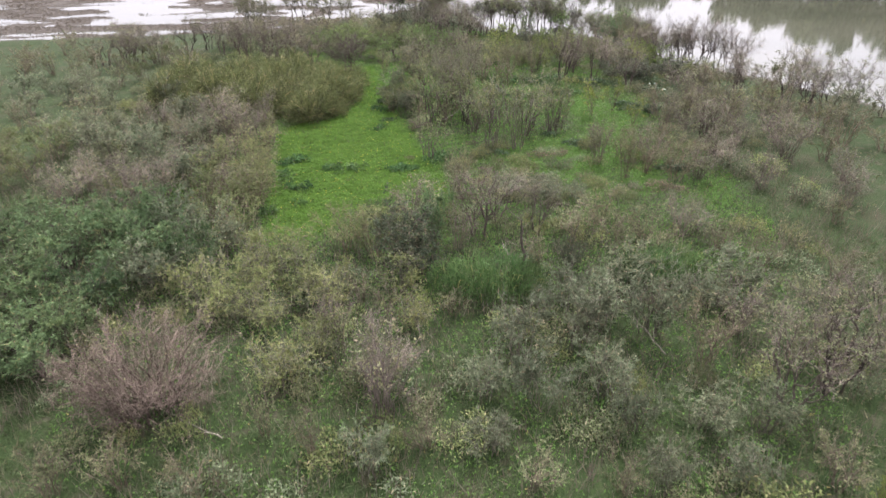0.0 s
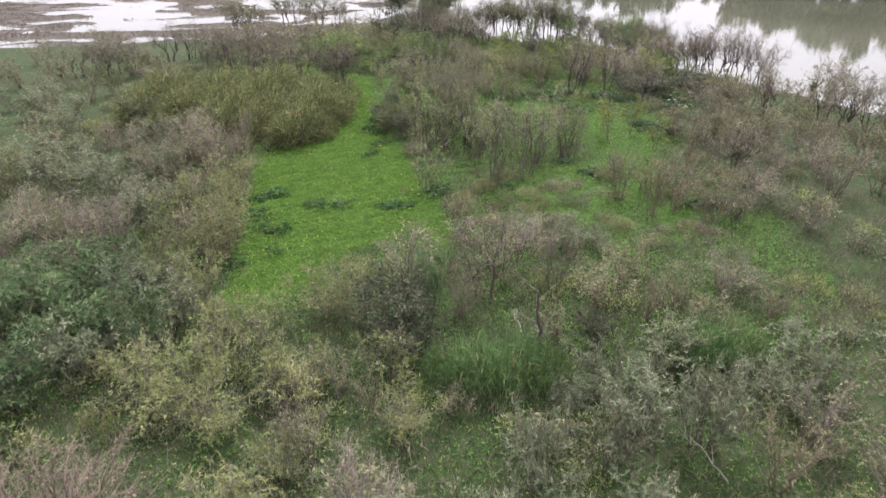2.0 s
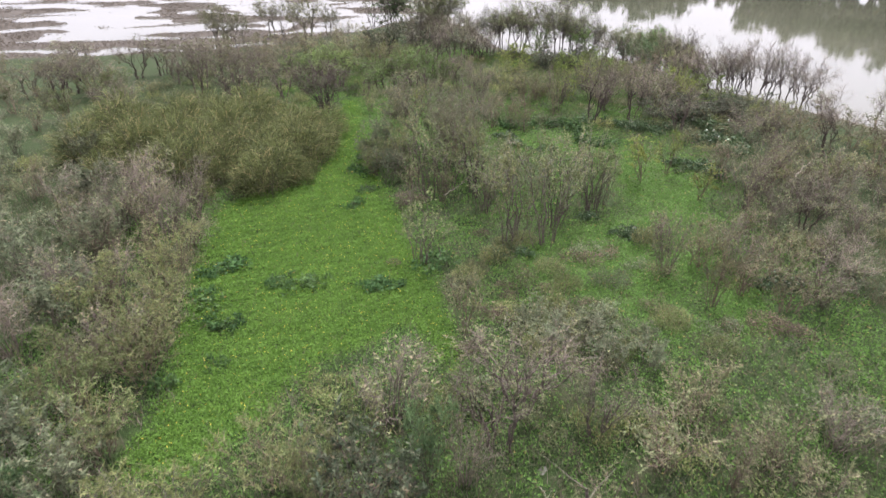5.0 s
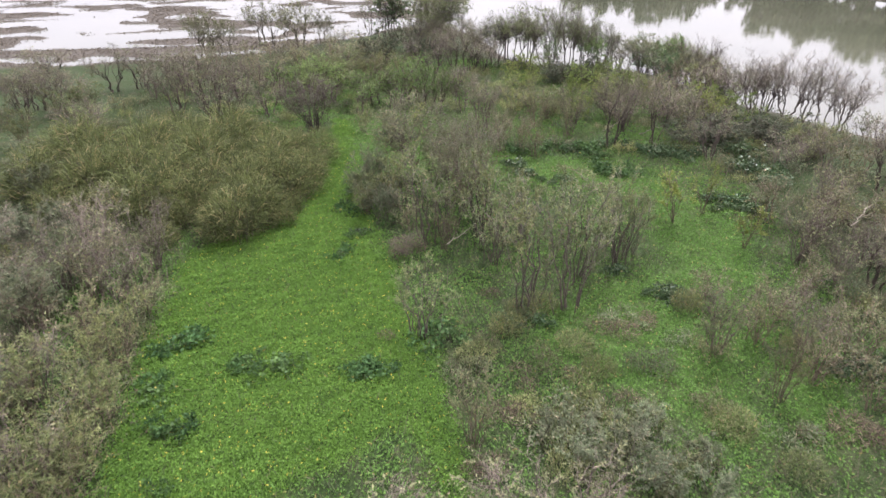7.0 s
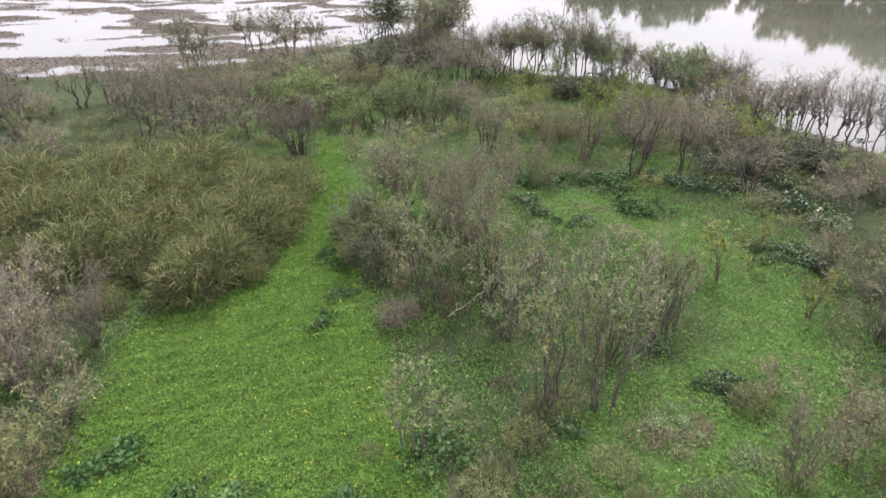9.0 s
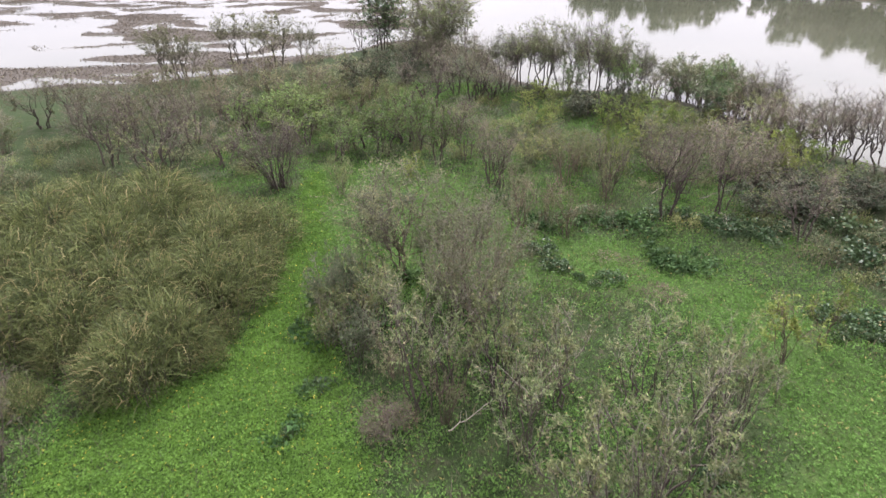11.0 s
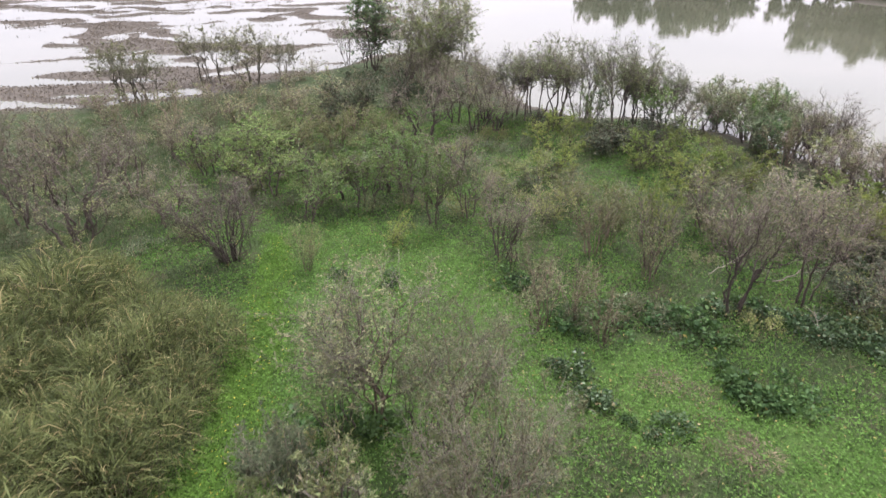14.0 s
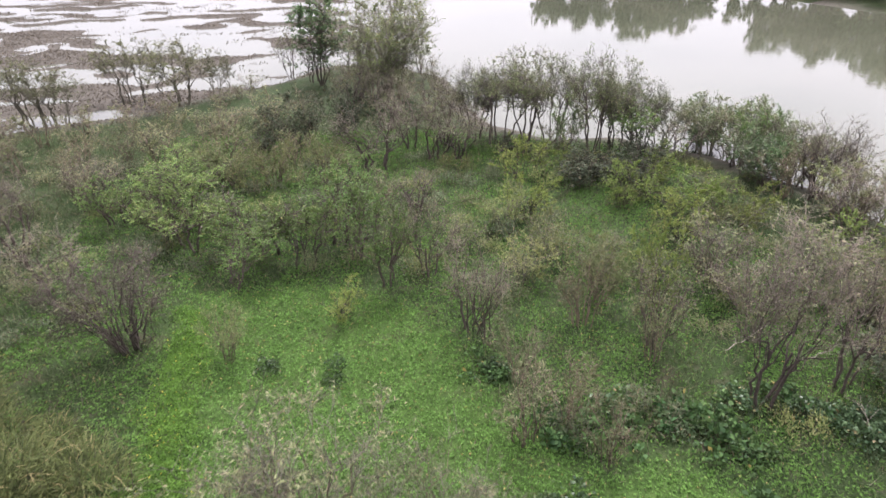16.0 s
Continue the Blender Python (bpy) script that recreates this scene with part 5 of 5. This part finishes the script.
SCRUB = understorey(90, 1.7, 0.55)
for leaf_kind, share in ((LEAF_SILVER, 0), (LEAF_SALLOW, 1), (LEAF_BROWN, 2)):
    scatter("low grey-green scrub plant with thin twigs in wet grass", "plant", "low scrub plants", "low_scrub_plant", SCRUB[share::3], 2, lambda rng, leaf_kind=leaf_kind: make_low_shrub(rng, leaf_kind))
scatter("fresh green clump of tall cane grass", "plant", "cane clumps", "cane_clump", CANE, 2, make_cane)


def make_snag(rng, h, seed_turn):
    """A broken dead trunk with a few bare limbs."""
    u = np.linspace(0, 1, 8)[:, None]
    path = np.array([0, 0, -0.1]) * (1 - u) + np.array([-0.25, 0.1, h]) * u + rng.normal(size=(8, 3)) * 0.03
    top = new("dead_snag", quad_mesh("dead_snag", [tubes(path[None], (0.09 * (1 - 0.7 * u[:, 0]))[None], 7)], BARK_DARK, True))
    limbs, rad = [], []
    for i in range(6):
        p = path[3 + i % 5]
        a = seed_turn + i * 2.1
        d = np.array([math.cos(a), math.sin(a), rng.uniform(0.2, 0.8)])
        v = np.linspace(0, 1, 4)[:, None]
        limbs.append(p + d * v * rng.uniform(0.4, 1.0) + rng.normal(size=(4, 3)) * 0.04 * v)
        rad.append(0.015 * (1 - 0.75 * v[:, 0]))
    part("limb", quad_mesh("limb", [tubes(np.array(limbs), np.array(rad), 5)], BARK_GREY, True), top, "bare broken limb")
    return top


for x, y, h, r in SNAG:
    snag = make_snag(np.random.default_rng(3), h, 0.4)
    tagged(snag, "broken dead tree trunk with bare limbs", "dead tree")
    snag.matrix_basis = pose(x, y, 0, 0, 0, 20)


def make_fallen_branch(rng):
    """A crooked dead branch about 1.6 m long with side twigs, lying on the ground or in the scrub."""
    u = np.linspace(0, 1, 9)[:, None]
    main = np.array([-0.8, 0, 0.05]) * (1 - u) + np.array([0.8, rng.uniform(-0.3, 0.3), rng.uniform(0.1, 0.5)]) * u + rng.normal(size=(9, 3)) * 0.035
    top = new("fallen_branch", quad_mesh("fallen_branch", [tubes(main[None], (0.02 * (1 - 0.75 * u[:, 0]))[None], 6)], BARK_PALE, True))
    v = np.linspace(0, 1, 4)[:, None]
    for i in range(5):
        p = main[2 + i]
        way = np.array([0.5, rng.choice([-1, 1]) * rng.uniform(0.3, 0.8), rng.uniform(0.0, 0.6)])
        side = p + way * v * rng.uniform(0.35, 0.8) + rng.normal(size=(4, 3)) * 0.03 * v
        part("side_twig", quad_mesh("side_twig", [tubes(side[None], (0.008 * (1 - 0.7 * v[:, 0]))[None], 5)], BARK_PALE, True), top)
    return top


BRANCHES = [(-6.7, 12.5, 0, 160, 1.0), (10.4, 54.7, 0.5, 20, 1.0), (12.7, 53.8, 0.5, -10, 1.1), (12, 51.5, 0.2, 75, 0.8), (0.6, 38.9, 1.0, 30, 0.9), (17.2, 40.2, 1.2, 30, 1.1),
            (8.3, 20.3, 0.8, -5, 1.0), (13.2, 36, 0.5, -35, 0.9), (2.4, 21.5, 0.6, 100, 0.7), (1.5, 39.6, 1.6, 140, 0.8), (0.1, 41.6, 1.6, 70, 0.6), (6.2, 16.1, 0.6, 120, 1.0)]
bough_rng = np.random.default_rng(61)
boughs = [make_fallen_branch(bough_rng) for _ in range(3)]
for i, (x, y, z, turn, k) in enumerate(BRANCHES):
    m = pose(x, y, z, 0, -12 if z > 0.4 else 0, turn) @ Matrix.Diagonal((k, k, k, 1))
    if i < 3:
        tagged(boughs[i], "bleached dead branch caught in the scrub", "branch", "dead branches in the scrub").matrix_basis = m
    else:
        copy_thing(boughs[i % 3], m)


# ---- the far bank ----
def far_bank_trees():
    rng = np.random.default_rng(77)
    places = []
    for x0, y0, x1, y1, n, h0, h1 in ((26, 164, 42, 158, 5, 5.5, 6.5), (42, 158, 50, 153, 4, 7, 8), (47, 159, 62, 147, 6, 3.5, 4.5), (61, 146, 68, 131, 5, 7, 9), (70, 128, 82, 114, 6, 8.5, 10.5), (82, 116, 118, 100, 8, 8, 9.5), (66, 150, 112, 124, 6, 9, 11), (120, 98, 170, 74, 5, 9, 11)):
        for i in range(n):
            u = (i + rng.uniform(0.2, 0.8)) / n
            h = rng.uniform(h0, h1)
            places.append((x0 + (x1 - x0) * u, y0 + (y1 - y0) * u + rng.uniform(0, 3), h, h * rng.uniform(0.45, 0.6)))
    plant_all("far", places, 3)


far_bank_trees()


# ---- weed carpet, grass and marsh grass ----
def strewn(seed, number, x0, x1, y0, y1, keep):
    """Random points where keep(x, y) is a share that they pass."""
    rng = np.random.default_rng(seed)
    x, y = rng.uniform(x0, x1, number), rng.uniform(y0, y1, number)
    ok = rng.uniform(size=number) < keep(x, y)
    return x[ok], y[ok], rng


def weed_carpet():
    x, y, rng = strewn(5, 640000, -11.5, 1, 22, 60, weed_share)
    n = len(x)
    mound = 0.10 + 0.09 * ripple_noise(x, y, 1.1, 1.1, 9)
    p = np.stack([x, y, land_height(x, y) + mound * rng.uniform(0.1, 1.0, n)], -1)
    d = unit(rng.normal(size=(n, 3)) * np.array([1, 1, 0.5]) + np.array([0, 0, 0.5]))
    me = quad_mesh("floating_weed", [slips(p, d, rng.uniform(0.04, 0.095, n), rng.uniform(0.013, 0.026, n), rng)], LEAF_CARPET)
    tagged(new("floating_weed", me), "bright green carpet of floating weed leaves", "water weed", kind="stuff")


def meadow_grass():
    def share(x, y):
        d = edge_distance(SHORE, x, y)
        return np.clip(d * 0.5, 0, 1) * (1 - 0.8 * carpet_share(x, y)) * (1 - 0.5 * pool_share(x, y)) * np.clip(0.7 + 0.5 * ripple_noise(x, y, 4, 4, 14), 0.25, 1) * (np.abs(x) < 9 + 0.5 * y)

    x, y, rng = strewn(6, 420000, -24, 18, 7, 82, share)
    n = len(x)
    p = np.stack([x, y, land_height(x, y) - 0.02], -1)
    d = unit(rng.normal(size=(n, 3)) * 0.6 + np.array([0, 0, 0.8]))
    me = quad_mesh("wet_grass", [slips(p, d, rng.uniform(0.14, 0.42, n), rng.uniform(0.012, 0.024, n), rng)], LEAF_GRASS)
    tagged(new("wet_grass", me), "rank green grass under the shrubs", "grass", kind="stuff")


def dry_stems():
    """Thin dead stems standing among the shrubs, in drifts."""
    def share(x, y):
        drift = np.clip(0.35 + 0.9 * ripple_noise(x, y, 3.2, 3.2, 34), 0.06, 1)
        return np.clip(edge_distance(SHORE, x, y) * 0.5, 0, 1) * (1 - carpet_share(x, y)) * (1 - 0.85 * (edge_distance(CLEAR_GREEN, x, y) > 0)) * drift * (np.abs(x) < 9 + 0.45 * y) * np.clip((58 - y) / 28, 0.05, 1)

    x, y, rng = strewn(26, 170000, -24, 20, 7, 72, share)
    n = len(x)
    p = np.stack([x, y, land_height(x, y) - 0.03], -1)
    d = unit(rng.normal(size=(n, 3)) * 0.28 + np.array([0, 0, 1.0]))
    me = quad_mesh("dry_stems", [slips(p, d, rng.uniform(0.35, 1.15, n), rng.uniform(0.005, 0.011, n), rng)], LEAF_STEM)
    tagged(new("dry_stems", me), "thin dead brown stems standing among the shrubs", "dry stems", kind="stuff")


def low_herbs():
    def share(x, y):
        bed = carpet_share(x, y) * np.clip(0.9 + 0.6 * ripple_noise(x, y, 2.6, 2.6, 27), 0.4, 1)
        return np.clip(edge_distance(SHORE, x, y) * 0.5, 0, 1) * (1 - weed_share(x, y)) * (1 - pool_share(x, y)) * np.maximum(bed, np.clip(0.55 + 0.6 * ripple_noise(x, y, 3, 3, 24), 0.15, 0.9)) * (np.abs(x) < 7 + 0.3 * y) * np.clip((y - 12) / 14, 0.3, 1)

    x, y, rng = strewn(16, 800000, -14, 15, 8, 78, share)
    n = len(x)
    mound = 0.13 + 0.12 * ripple_noise(x, y, 1.4, 1.4, 19)
    p = np.stack([x, y, land_height(x, y) + mound * rng.uniform(0.0, 1.0, n)], -1)
    d = unit(rng.normal(size=(n, 3)) * np.array([1, 1, 0.5]) + np.array([0, 0, 0.5]))
    me = quad_mesh("low_herbs", [slips(p, d, rng.uniform(0.05, 0.12, n), rng.uniform(0.015, 0.03, n), rng)], LEAF_HERB)
    tagged(new("low_herbs", me), "low green herbs covering the boggy ground", "herbs", kind="stuff")


def marsh_grass():
    def share(x, y):
        z = land_height(x, y)
        return np.clip((z + 0.16) * 8, 0, 1) * (edge_distance(SHORE, x, y) < 0.5) * (edge_distance(FAR_BANK, x, y) < 0)

    x, y, rng = strewn(7, 150000, -75, 6, 76, 165, share)
    n = len(x)
    p = np.stack([x, y, np.maximum(land_height(x, y), -0.14)], -1)
    d = unit(rng.normal(size=(n, 3)) * 0.4 + np.array([0, 0, 0.9]))
    me = quad_mesh("marsh_grass", [kites(p, d, rng.uniform(0.1, 0.2, n), rng.uniform(0.03, 0.06, n), rng, 0.4)], LEAF_MARSH)
    tagged(new("marsh_grass", me), "short brown marsh grass on flooded flats", "grass", kind="stuff")


weed_carpet()
low_herbs()
dry_stems()
meadow_grass()
marsh_grass()
